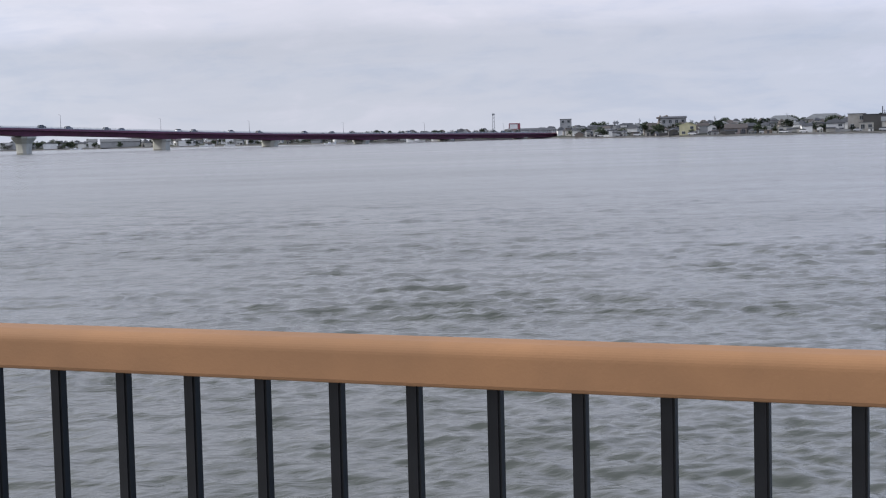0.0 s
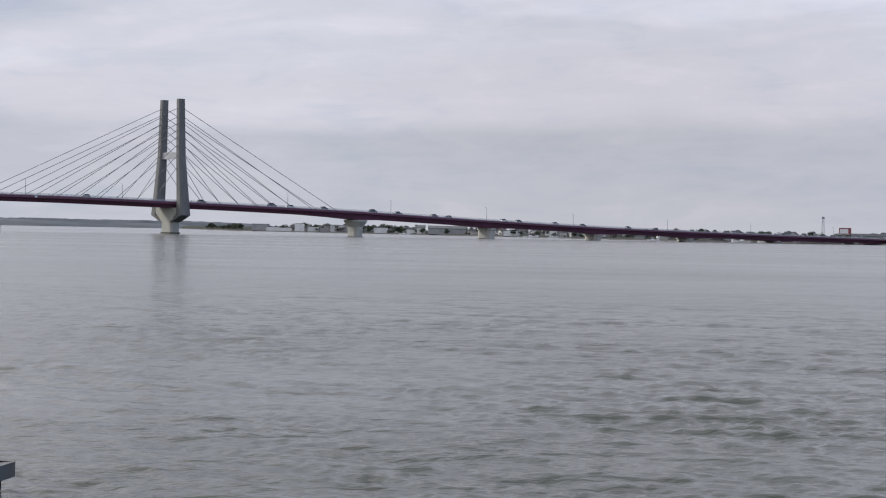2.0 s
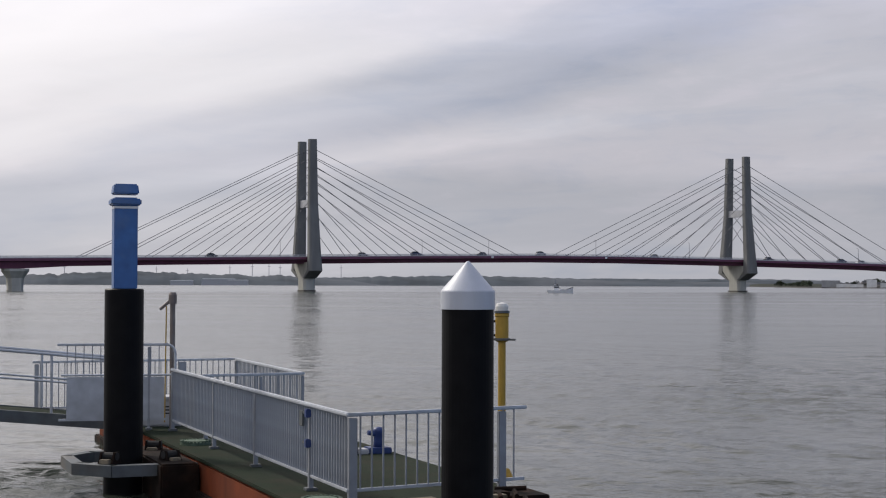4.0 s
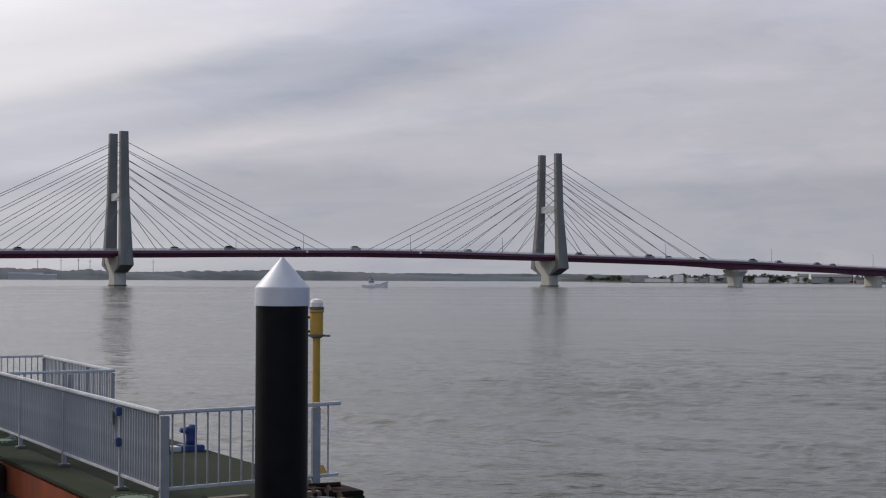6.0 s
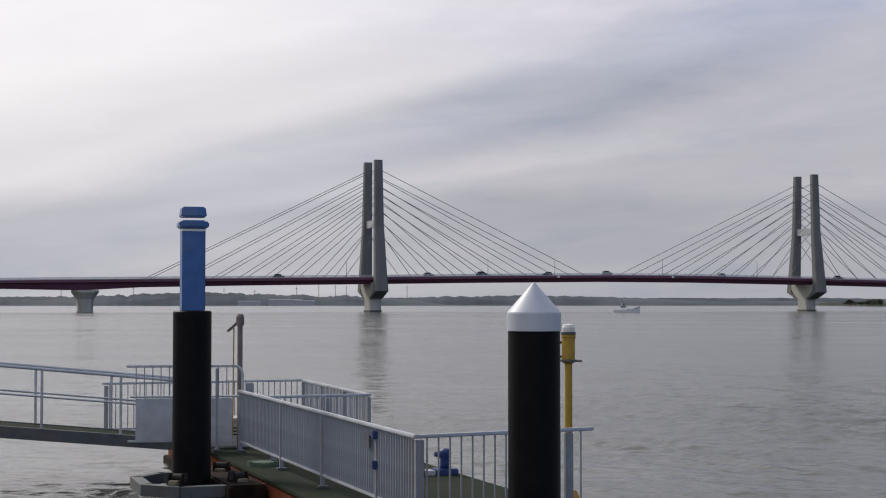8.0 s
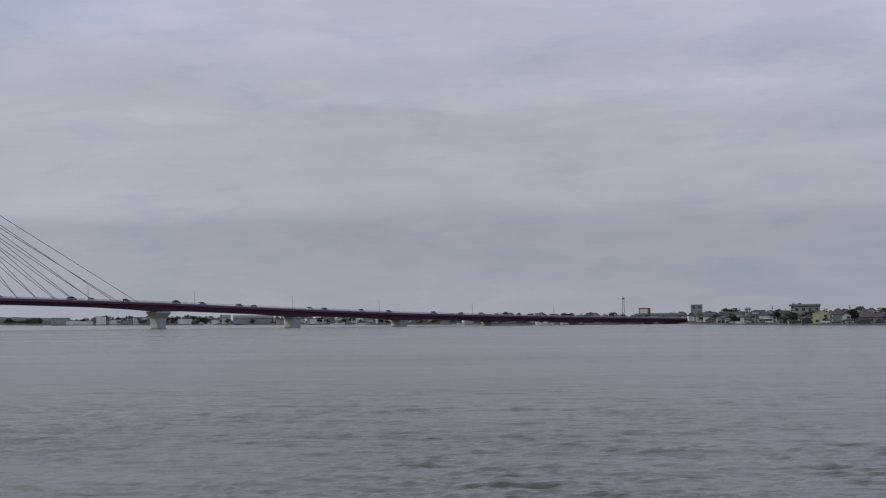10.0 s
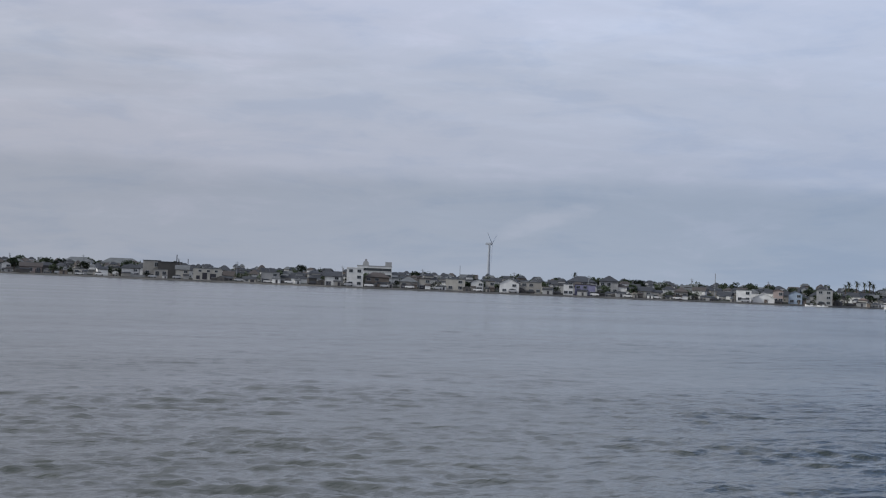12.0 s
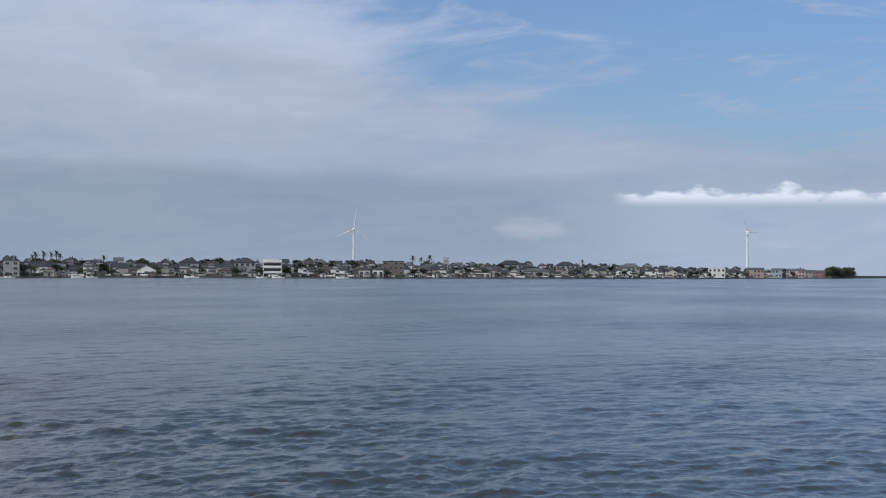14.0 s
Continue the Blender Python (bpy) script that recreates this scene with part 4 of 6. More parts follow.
        part("pad", box(B(), (x + d, y - c, 0.80), (0.16, 0.1, 0.07), rz=rz, bevel=0.01), M_WOOD, br, "worn timber pad")
    # added dark box for the shaded hull side and the dark clutter there
    part("guide_housing", box(B(), (-0.82, 6.95, 0.42), (0.58, 2.8, 0.74), bevel=0.03), M_RUSTD, g, "dark box for the shade and clutter beside the hull")
    for x, y, w, h in ((1.72, -0.5, 0.05, 0.40), (1.90, -0.55, 0.05, 0.42), (2.06, -0.5, 0.05, 0.34), (2.2, -0.25, 0.3, 0.24), (0.62, -0.35, 0.05, 0.32), (0.42, -0.32, 0.05, 0.36)):
        part("upright_plate", box(B(), (x, y, 0.6 + h / 2), (w, 0.5, h), rz=-0.35, bevel=0.012), M_RUSTD, g)
    for x, y, l in ((1.55, -0.28, 0.7), (1.75, -0.95, 0.35), (0.75, -0.25, 0.5)):
        part("timber", box(B(), (x, y, 0.90), (l, 0.14, 0.1), rz=0.1, bevel=0.01), M_WOOD, g)
    for x in (0.3, 1.3, 2.05):
        part("hanger", box(B(), (x, -1.0 if x < 2 else -0.6, 0.46), (0.12, 0.08, 0.32)), M_GALVD, g)
    part("corner_plate", box(B(), (2.24, 0.12, DECK_Z + 0.03), (0.54, 0.66, 0.06), bevel=0.012), M_RUSTD, g, "dark rusted corner plate")
    part("corner_plate", box(B(), (1.75, -0.06, DECK_Z + 0.06), (0.5, 0.24, 0.1), rz=0.12, bevel=0.012), M_RUSTD, g, "dark rusted corner plate")
    part("cleat", rod(B(), (1.95, 0.2, DECK_Z + 0.1), (2.3, 0.02, DECK_Z + 0.12), 0.03, 8), M_RUSTD, g)
    part("timber", box(B(), (1.62, -0.42, 0.93), (0.3, 0.1, 0.09), rz=-0.5, bevel=0.01), M_WOOD, g)
    return g


build_pontoon()


def build_pile(turn, dist, name, label):
    p = at(turn, dist)
    g = thing(name, label, "mooring pile", Matrix.Translation((p.x, p.y, -3)))
    return g


g = build_pile(-10.1, 17.6, "mooring_pile", "black sleeved mooring pile with a white conical cap")
part("shaft", lathe(B(), (0, 0, 0), [(0.29, 0), (0.29, 6.22), (0.285, 6.235)], 40), M_SLEEVESHADE, g, "black polyethylene sleeve", smooth=False)
part("cap", lathe(B(), (0, 0, 0), [(0.302, 6.19), (0.303, 6.20), (0.303, 6.385), (0.298, 6.40), (0.018, 6.722), (0.008, 6.728), (0, 6.729)], 48), M_WHITECAP, g, "white fibreglass cone cap")
g = build_pile(-22.42, 25.0, "blue_topped_pile", "black mooring pile carrying a square blue post")
part("shaft", lathe(B(), (0, 0, 0), [(0.30, 0), (0.30, 6.36), (0.28, 6.38)], 40), M_SLEEVESHADE, g, "black polyethylene sleeve")
bm = box(B(), (0, 0, 7.08), (0.36, 0.36, 1.42), rz=0.5, bevel=0.015)
post = part("post", bm, M_BLUE, g, "blue painted square steel post")
bm = box(B(), (0, 0, 7.72), (0.46, 0.46, 0.10), rz=0.5, bevel=0.02)
part("collar", bm, M_BLUE, post)
bm = box(B(), (0, 0, 7.92), (0.40, 0.40, 0.16), rz=0.5, taper=0.9, bevel=0.02)
part("cap", bm, M_BLUE, post)
bm = box(B(), (0, 0, 7.635), (0.37, 0.37, 0.035), rz=0.5)
part("white_band", bm, M_WHITE, post, "scuffed pale band")


def panel_railing(name, a, b, label, sheet=False, posts=(), gap=0.115, top=1.1, low=0.19, group="pontoon railings", deep=0.017):
    """A run of galvanised railing from a to b in pontoon coordinates: top rail, bottom rail, thin bars, square posts."""
    A, Bv = P_M @ Vector((a[0], a[1], 0)), P_M @ Vector((b[0], b[1], 0))
    d = Bv - A
    ln = d.length
    m = Matrix.Translation((A.x, A.y, DECK_Z)) @ Matrix.Rotation(math.atan2(d.y, d.x), 4, "Z")
    g = thing(name, label, "railing", m, group=group)
    part("top_rail", box(B(), (ln / 2, 0, top - 0.02), (ln + 0.06, 0.07, 0.045), bevel=0.012), M_GALV, g, "bright galvanised top rail")
    part("bottom_rail", box(B(), (ln / 2, 0, low), (ln, 0.04, 0.04), bevel=0.006), M_GALV, g)
    me = None
    n = int(ln / gap)
    for i in range(1, n):
        x = ln * i / n
        if me is None:
            ob = part("bar", box(B(), (0, 0, (top + low) / 2 - 0.02), (0.017, deep, top - low - 0.04)), M_GALVBAR, g)
            me = ob.data
        else:
            ob = new("bar", me)
            ob.parent = g
        ob.location = (x, 0, 0)
    for x, w in posts:
        p = part("post", box(B(), (x, 0, top / 2 - 0.03), (w, 0.06, top - 0.06), bevel=0.008), M_GALVBAR, g)
        part("foot", box(B(), (x, 0, 0.02), (w + 0.07, 0.15, 0.04), bevel=0.008), M_GALVD, p)
    return g


rail_end = (2.44, 0.41)
panel_railing("railing", (0, 0), rail_end, "galvanised bar railing across the pontoon end", posts=((0.05, 0.11), (2.14, 0.11)), gap=0.148)
g = panel_railing("railing", (0, 0), (0, 10.15), "long galvanised bar railing along the pontoon side", posts=((1.56, 0.07), (4.3, 0.06), (6.9, 0.06), (10.1, 0.08)), gap=0.105, deep=0.03)
for z in (0.60, 0.98):
    part("hinge", box(B(), (1.56, 0.02, z), (0.085, 0.11, 0.11), bevel=0.01), M_BLUED, g, "dark blue gate hinge")
    part("hinge_arm", box(B(), (1.66, 0.05, z), (0.16, 0.02, 0.03)), M_GALVD, g)
part("latch", box(B(), (1.80, 0.05, 0.90), (0.16, 0.03, 0.2), bevel=0.008), M_GALVD, g)
far = ((-7.50 - PC.x) * PB.x + (26.04 - PC.y) * PB.y, (-7.50 - PC.x) * PA.x + (26.04 - PC.y) * PA.y)
farl = (far[0] + 0.15, far[1] + 5.35)
panel_railing("railing", far, farl, "galvanised bar railing along the outer pontoon edge", posts=((0.05, 0.1), (1.8, 0.06), (3.6, 0.06), (5.3, 0.08)))
panel_railing("railing", far, (far[0] - 1.74, far[1] - 0.10), "galvanised bar railing crossing the pontoon", posts=((0.75, 0.06), (1.7, 0.06)))
panel_railing("railing", farl, (farl[0] - 4.0, farl[1] - 0.1), "galvanised bar railing beside the gangway landing", posts=((1.1, 0.16), (2.6, 0.06), (3.95, 0.08)))
g = panel_railing("gate", (-0.05, 10.36), (-1.9, 10.75), "galvanised rounded gate with a sheet lower half at the gangway", posts=((0.32, 0.05),), top=1.54, gap=0.14)
bm = B()
bend = [(0.02, 1.525), (-0.06, 1.505), (-0.115, 1.45), (-0.14, 1.37), (-0.14, 0.25)]
for (xa, za), (xb, zb) in zip(bend, bend[1:]):
    rod(bm, (xa, 0, za), (xb, 0, zb), 0.024, 8)
part("bent_tube", bm, M_GALV, g, "rounded tube at the gate's free end")
part("mid_rail", rod(B(), (-0.14, 0, 0.98), (1.85, 0, 0.98), 0.02, 8), M_GALV, g)
part("sheet", box(B(), (0.9, 0.02, 0.58), (1.7, 0.012, 0.74)), M_GALV, g, "pale sheet infill")


def build_bollard():
    p = at(-13.35, 24.5)
    g = thing("bollard", "cobalt blue mooring bollard on the pontoon edge", "bollard", Matrix.Translation((p.x, p.y, DECK_Z)) @ Matrix.Rotation(PROT, 4, "Z") @ Matrix.Scale(0.8, 4))
    part("base", box(B(), (0, 0, 0.06), (0.46, 0.40, 0.12), bevel=0.02), M_BLUED, g)
    part("horn", lathe(B(), (0.02, 0, 0.12), [(0.11, 0), (0.10, 0.1), (0.10, 0.26), (0.12, 0.31), (0.09, 0.37), (0, 0.39)], 20), M_BLUED, g, smooth=True)
    part("nose", rod(B(), (0.0, 0, 0.36), (-0.2, 0.0, 0.40), 0.06, 12, 0.045), M_BLUED, g)
    part("fairlead", box(B(), (-0.34, -0.02, 0.05), (0.22, 0.34, 0.10), bevel=0.02), M_RAILGREY, g, "pale worn fairlead plate")
    c = p - PB * 0.48
    r = thing("mooring_rope", "dark coiled mooring rope beside the bollard", "rope", Matrix.Translation((c.x, c.y, DECK_Z)))
    bm = B()
    for k in range(3):
        for i in range(20):
            a0, a1 = i * math.pi / 10, (i + 1) * math.pi / 10
            rr = 0.16 - 0.02 * k
            rod(bm, (rr * math.cos(a0), rr * math.sin(a0), 0.03 + 0.045 * k), (rr * math.cos(a1), rr * math.sin(a1), 0.03 + 0.045 * k), 0.022, 6)
    part("coil", bm, M_TYRE, r)


build_bollard()


def build_marker_light():
    p = at(-8.86, 21.3)
    g = thing("marker_light", "yellow marker light pole on the pontoon edge", "marker light", Matrix.Translation((p.x, p.y, DECK_Z)))
    part("pole", rod(B(), (0, 0, 0), (0, 0, 1.95), 0.052, 16), M_YELLOW, g)
    part("housing", lathe(B(), (0, 0, 0), [(0.06, 1.84), (0.09, 1.86), (0.09, 2.18), (0.10, 2.19), (0.10, 2.22), (0.08, 2.24)], 20), M_YELLOW, g)
    part("clamp_ring", lathe(B(), (0, 0, 0), [(0.092, 1.86), (0.115, 1.865), (0.115, 1.89), (0.092, 1.895)], 20), M_GALVD, g)
    part("bolt", rod(B(), (0.10, -0.02, 1.875), (0.19, -0.05, 1.875), 0.014, 8), M_GALVD, g)
    part("lens_guard", lathe(B(), (0, 0, 0), [(0.105, 2.23), (0.105, 2.26), (0.06, 2.27)], 20), M_GALVD, g)
    part("lamp_lens", lathe(B(), (0, 0, 0), [(0.085, 2.265), (0.088, 2.32), (0.07, 2.36), (0, 2.375)], 20), M_LENS, g, "white lamp lens")
    for z in (1.93, 2.12):
        part("stay", rod(B(), (-0.08, 0, z), (-0.17, -0.02, z), 0.016, 8), M_RUSTD, g, "rusted stay")
    part("stay_plate", box(B(), (-0.17, -0.02, 2.02), (0.02, 0.05, 0.3), bevel=0.004), M_RUSTD, g, "rusted stay plate")
    part("foot_bracket", box(B(), (0.08, -0.05, 0.07), (0.2, 0.14, 0.16), taper=0.3, bevel=0.01), M_YELLOW, g)


build_marker_light()


def build_vent_post():
    p = at(-20.72, 29.0)
    g = thing("shower_post", "grey capped post with a short angled arm", "post", Matrix.Translation((p.x, p.y, DECK_Z)))
    part("pole", rod(B(), (0, 0, 0), (0, 0, 2.36), 0.048, 14), M_POST, g)
    part("cap", lathe(B(), (0, 0, 0), [(0.075, 2.24), (0.075, 2.40), (0.05, 2.45), (0, 2.45)], 14), M_POST, g)
    part("arm", rod(B(), (-0.04, -0.02, 2.30), (-0.22, -0.06, 2.14), 0.03, 8), M_POST, g)
    part("chain", rod(B(), (-0.10, -0.05, 2.2), (-0.12, -0.05, 0.1), 0.012, 6), M_YELLOW, g, "yellow hanging line")


build_vent_post()


def build_chest():
    p = at(-21.2, 29.6)
    g = thing("storage_box", "pale grey storage chest on the pontoon with printed label", "chest", Matrix.Translation((p.x, p.y, DECK_Z)) @ Matrix.Rotation(PROT - 0.25, 4, "Z"))
    part("body", box(B(), (0, 0, 0.24), (0.9, 0.6, 0.48), bevel=0.03), M_RAILGREY, g)
    part("lid", box(B(), (0, 0, 0.51), (0.94, 0.64, 0.06), bevel=0.02), M_RAILGREY, g)
    for i, w in enumerate((0.32, 0.26, 0.2)):
        part("label_bar", box(B(), (0.24, -0.305, 0.36 - i * 0.06), (w, 0.008, 0.025)), M_INK, g)


build_chest()


def build_gangway():
    """Sloping gangway from the quay down to the pontoon's landing."""
    a = P_M @ Vector((-0.45, 12.6, 0))
    q = Vector((a.x, a.y, 0))
    reach = (q.dot(RAIL_N) - RAIL_OFF - 0.2) / PB.dot(RAIL_N)
    b = q - PB * reach
    m = Matrix.Translation((q.x, q.y, 0)) @ Matrix.Rotation(math.atan2(-PB.y, -PB.x), 4, "Z")
    g = thing("gangway", "galvanised gangway sloping from the quay to the pontoon", "gangway", m)
    z0, z1 = DECK_Z + 0.06, QUAY_Z + 0.05
    for y in (-0.7, 0.7):
        part("stringer", loft(B(), [[Vector((x, y + i * 0.04, z + k)) for i, k in ((-1, -0.2), (1, -0.2), (1, 0.02), (-1, 0.02))] for x, z in ((0, z0), (reach, z1))]), M_GALVD, g)
        part("top_rail", rod(B(), (0, y, z0 + 1.1), (reach, y, z1 + 1.1), 0.03, 10), M_GALV, g)
        part("mid_rail", rod(B(), (0, y, z0 + 0.6), (reach, y, z1 + 0.6), 0.02, 8), M_GALV, g)
        for i in range(9):
            x = reach * i / 8
            z = z0 + (z1 - z0) * i / 8
            part("post", rod(B(), (x, y, z), (x, y, z + 1.1), 0.025, 8), M_GALV, g)
    part("walkway", loft(B(), [[Vector((x, y, z + k)) for y, k in ((-0.66, -0.04), (0.66, -0.04), (0.66, 0.0), (-0.66, 0.0))] for x, z in ((0, z0), (reach, z1))]), M_GREEN, g)


build_gangway()


# ---- town on the far bank ----
def ground_z(turn, o):
    wob = noise.noise((turn * 0.7, 3, 0))
    return curve_of(o, [(6, 0.95), (40, 1.6 + 0.7 * rise(turn)), (120, 2.2 + 2.2 * rise(turn) + 0.6 * wob), (260, 2.6 + 3.6 * rise(turn) + wob), (520, 3.0 + 3.0 * rise(turn))])


def on_bank(turn, o, swing=0.0, sink=0.25):
    p = at(turn, shore(turn) + o, ground_z(turn, o) - sink)
    return Matrix.Translation(p) @ Matrix.Rotation(radians(-turn) + swing, 4, "Z")


PANES = {}


def window(parent, x, y, z, w, h, name="window"):
    """A framed pane set into the wall that faces the river."""
    key = (round(w, 2), round(h, 2))
    if key not in PANES:
        a = part(name, box(B(), (0, 0, 0), (w, 0.10, h)), M_GLASS, parent)
        bm = B()
        for c, s in (((0, -0.04, h / 2 + 0.03), (w + 0.16, 0.12, 0.08)), ((0, -0.04, -h / 2 - 0.03), (w + 0.16, 0.16, 0.08)),
                     ((-w / 2 - 0.04, -0.04, 0), (0.08, 0.12, h)), ((w / 2 + 0.04, -0.04, 0), (0.08, 0.12, h)), ((0, -0.05, 0), (0.06, 0.06, h))):
            box(bm, c, s)
        f = part("frame", bm, M_GALV, a)
        PANES[key] = (a.data, f.data)
    else:
        a = new(name, PANES[key][0])
        a.parent = parent
        f = new("frame", PANES[key][1])
        f.parent = a
    a.location = (x, y, z)
    return a


def house(label, w, d, h, wall, roof, style="gable", pitch=0.45, floors=2, m=None, name="house", category="house", windows=True, group="", over=0.5):
    """A house whose front looks along -y: walls, roof, windows."""
    g = thing(name, label, category, m, group=group)
    bm = B()
    box(bm, (0, 0, h / 2), (w, d, h))
    if style in ("gable", "front"):
        rise = (d if style == "gable" else w) / 2 * pitch
        if style == "gable":
            for s in (-1, 1):
                v = [bm.verts.new((s * w / 2, -d / 2, h)), bm.verts.new((s * w / 2, d / 2, h)), bm.verts.new((s * w / 2, 0, h + rise))]
                bm.faces.new(v)
        else:
            for s in (-1, 1):
                v = [bm.verts.new((-w / 2, s * d / 2, h)), bm.verts.new((w / 2, s * d / 2, h)), bm.verts.new((0, s * d / 2, h + rise))]
                bm.faces.new(v)
    part("wall", bm, wall, g)
    bm = B()
    t = 0.22
    if style == "flat":
        box(bm, (0, 0, h + 0.15), (w + 0.3, d + 0.3, 0.3))
    elif style == "hip":
        rise = d / 2 * pitch
        W, D = w / 2 + over, d / 2 + over
        rr = max(0.3, w / 2 - d / 2)
        lo = [bm.verts.new(p) for p in ((-W, -D, h - 0.1), (W, -D, h - 0.1), (W, D, h - 0.1), (-W, D, h - 0.1))]
        mi = [bm.verts.new((v.co.x, v.co.y, v.co.z + 0.2)) for v in lo]
        a, b = bm.verts.new((-rr, 0, h + rise)), bm.verts.new((rr, 0, h + rise))
        bm.faces.new(lo[::-1])
        for i in range(4):
            j = (i + 1) % 4
            bm.faces.new((lo[i], lo[j], mi[j], mi[i]))
        bm.faces.new((mi[0], mi[1], b, a))
        bm.faces.new((mi[2], mi[3], a, b))
        bm.faces.new((mi[1], mi[2], b))
        bm.faces.new((mi[3], mi[0], a))
    else:
        half, length = (d / 2, w / 2) if style == "gable" else (w / 2, d / 2)
        rise = half * pitch
        e = over
        prof = [(-half - e, h - e * pitch), (0, h + rise), (half + e, h - e * pitch), (half + e, h - e * pitch + t), (0, h + rise + t), (-half - e, h - e * pitch + t)]
        if style == "gable":
            loft(bm, [[Vector((x, y, z)) for y, z in prof] for x in (-length - e * 0.7, length + e * 0.7)])
        else:
            loft(bm, [[Vector((x, y, z)) for x, z in prof] for y in (-length - e * 0.7, length + e * 0.7)])
    part("roof", bm, roof, g)
    if windows:
        fh = h / floors
        n = max(2, int(w / 3.0))
        for f in range(floors):
            for i in range(n):
                if (f + i * 2 + n) % 5 == 3:
                    continue
                window(g, -w / 2 + w * (i + 0.5) / n, -d / 2 - 0.03, f * fh + fh * 0.55, 1.6, fh * 0.48)
    return g


def build_protos():
    rnd = random.Random(11)
    out = []
    words = {0: "white", 1: "cream", 2: "grey", 3: "brown", 4: "beige", 5: "dark timber"}
    rwords = {0: "dark slate", 1: "brown tile", 2: "grey metal", 3: "red-brown tile"}
    spec = [(0, 0, "hip", 2), (1, 0, "gable", 2), (2, 0, "hip", 2), (3, 1, "gable", 2), (4, 2, "front", 2), (0, 2, "gable", 1), (5, 0, "hip", 2), (2, 0, "gable", 1), (4, 1, "hip", 2), (3, 0, "gable", 1),
            (0, 0, "front", 2), (1, 3, "hip", 2), (2, 2, "flat", 2), (5, 1, "gable", 1)]
    for wi, ri, st, fl in spec:
        w, d = rnd.uniform(5.8, 9.2), rnd.uniform(5.8, 7.6)
        h = 2.45 * fl + rnd.uniform(-0.3, 0.3)
        hs = (house("%s house with a %s roof, far bank" % (words[wi], rwords[ri]), w, d, h, WALLS[wi], ROOFS[ri], st, rnd.uniform(0.45, 0.65), fl,
                         group="houses of the far bank"))
        side = rnd.choice((-1, 1))
        lw = w * rnd.uniform(0.35, 0.6)
        lx = side * (w - lw) / 2
        bm = B()
        loft(bm, [[Vector((x, y, z)) for y, z in ((-d / 2 - 2.2, 0), (-d / 2, 0), (-d / 2, 2.7), (-d / 2 - 2.2, 2.15))] for x in (lx - lw / 2, lx + lw / 2)])
        part("lean_to", bm, WALLS[rnd.choice((1, 2, 3, 4, 5))], hs)
        bm = B()
        loft(bm, [[Vector((x, y, z)) for y, z in ((-d / 2 - 2.5, 2.12), (-d / 2 - 0.02, 2.76), (-d / 2 - 0.02, 2.9), (-d / 2 - 2.5, 2.26))] for x in (lx - lw / 2 - 0.2, lx + lw / 2 + 0.2)])
        part("porch_roof", bm, ROOFS[rnd.choice((0, 1, 2))], hs)
        # no opening is cut: a black panel gives the shade inside
        part("garage_door", box(B(), (lx, -d / 2 - 2.22, 0.95), (lw * 0.62, 0.08, 1.75)), M_INK, hs, "black panel for the shade in an open doorway")
        if fl == 2:
            bm = B()
            bx = -side * w * 0.2
            box(bm, (bx, -d / 2 - 0.5, h * 0.5 + 0.1), (w * 0.5, 1.0, 0.15))
            box(bm, (bx, -d / 2 - 0.97, h * 0.5 + 0.6), (w * 0.5, 0.08, 0.8))
            part("balcony", bm, WALLS[rnd.choice((0, 2, 4))], hs)
        out.append(hs)
    return out


def leaf_tree(name, label, hgt, wide, seed, group):
    """A tree with a tapered trunk, limbs and a crown of small leaf clumps."""
    rnd = random.Random(seed)
    g = thing(name, label, "tree", group=group)
    bm = B()
    rod(bm, (0, 0, -0.3), (0.1, 0, hgt * 0.55), hgt * 0.035, 7, hgt * 0.018)
    tips = []
    for i in range(7):
        a = i * 0.9 + rnd.uniform(-0.3, 0.3)
        z0 = hgt * rnd.uniform(0.22, 0.5)
        tip = Vector((math.cos(a) * wide * rnd.uniform(0.25, 0.42), math.sin(a) * wide * rnd.uniform(0.25, 0.42), hgt * rnd.uniform(0.45, 0.9)))
        rod(bm, (0.03, 0, z0), tip, hgt * 0.012, 5, hgt * 0.005)
        tips.append(tip)
    part("trunk", bm, M_TRUNK, g)
    tips.append(Vector((0, 0, hgt * 0.85)))
    tips.append(Vector((0, 0, hgt * 0.55)))
    bm = B()
    for tip in tips:
        rad = wide * rnd.uniform(0.16, 0.26)
        for k in range(42):
            v = Vector((rnd.gauss(0, 1), rnd.gauss(0, 1), rnd.gauss(0, 0.8))).normalized() * rad * rnd.uniform(0.45, 1.1)
            c = tip + v
            c.z = max(c.z, hgt * 0.16)
            s = hgt * rnd.uniform(0.035, 0.075)
            n1 = Vector((rnd.gauss(0, 1), rnd.gauss(0, 1), rnd.gauss(0, 1))).normalized()
            n2 = n1.orthogonal().normalized()
            vs = [bm.verts.new(c + n1 * s), bm.verts.new(c + n2 * s * 0.8), bm.verts.new(c - n1 * s), bm.verts.new(c - n2 * s * 0.8)]
            bm.faces.new(vs)
    part("crown", bm, M_LEAF, g)
    return g


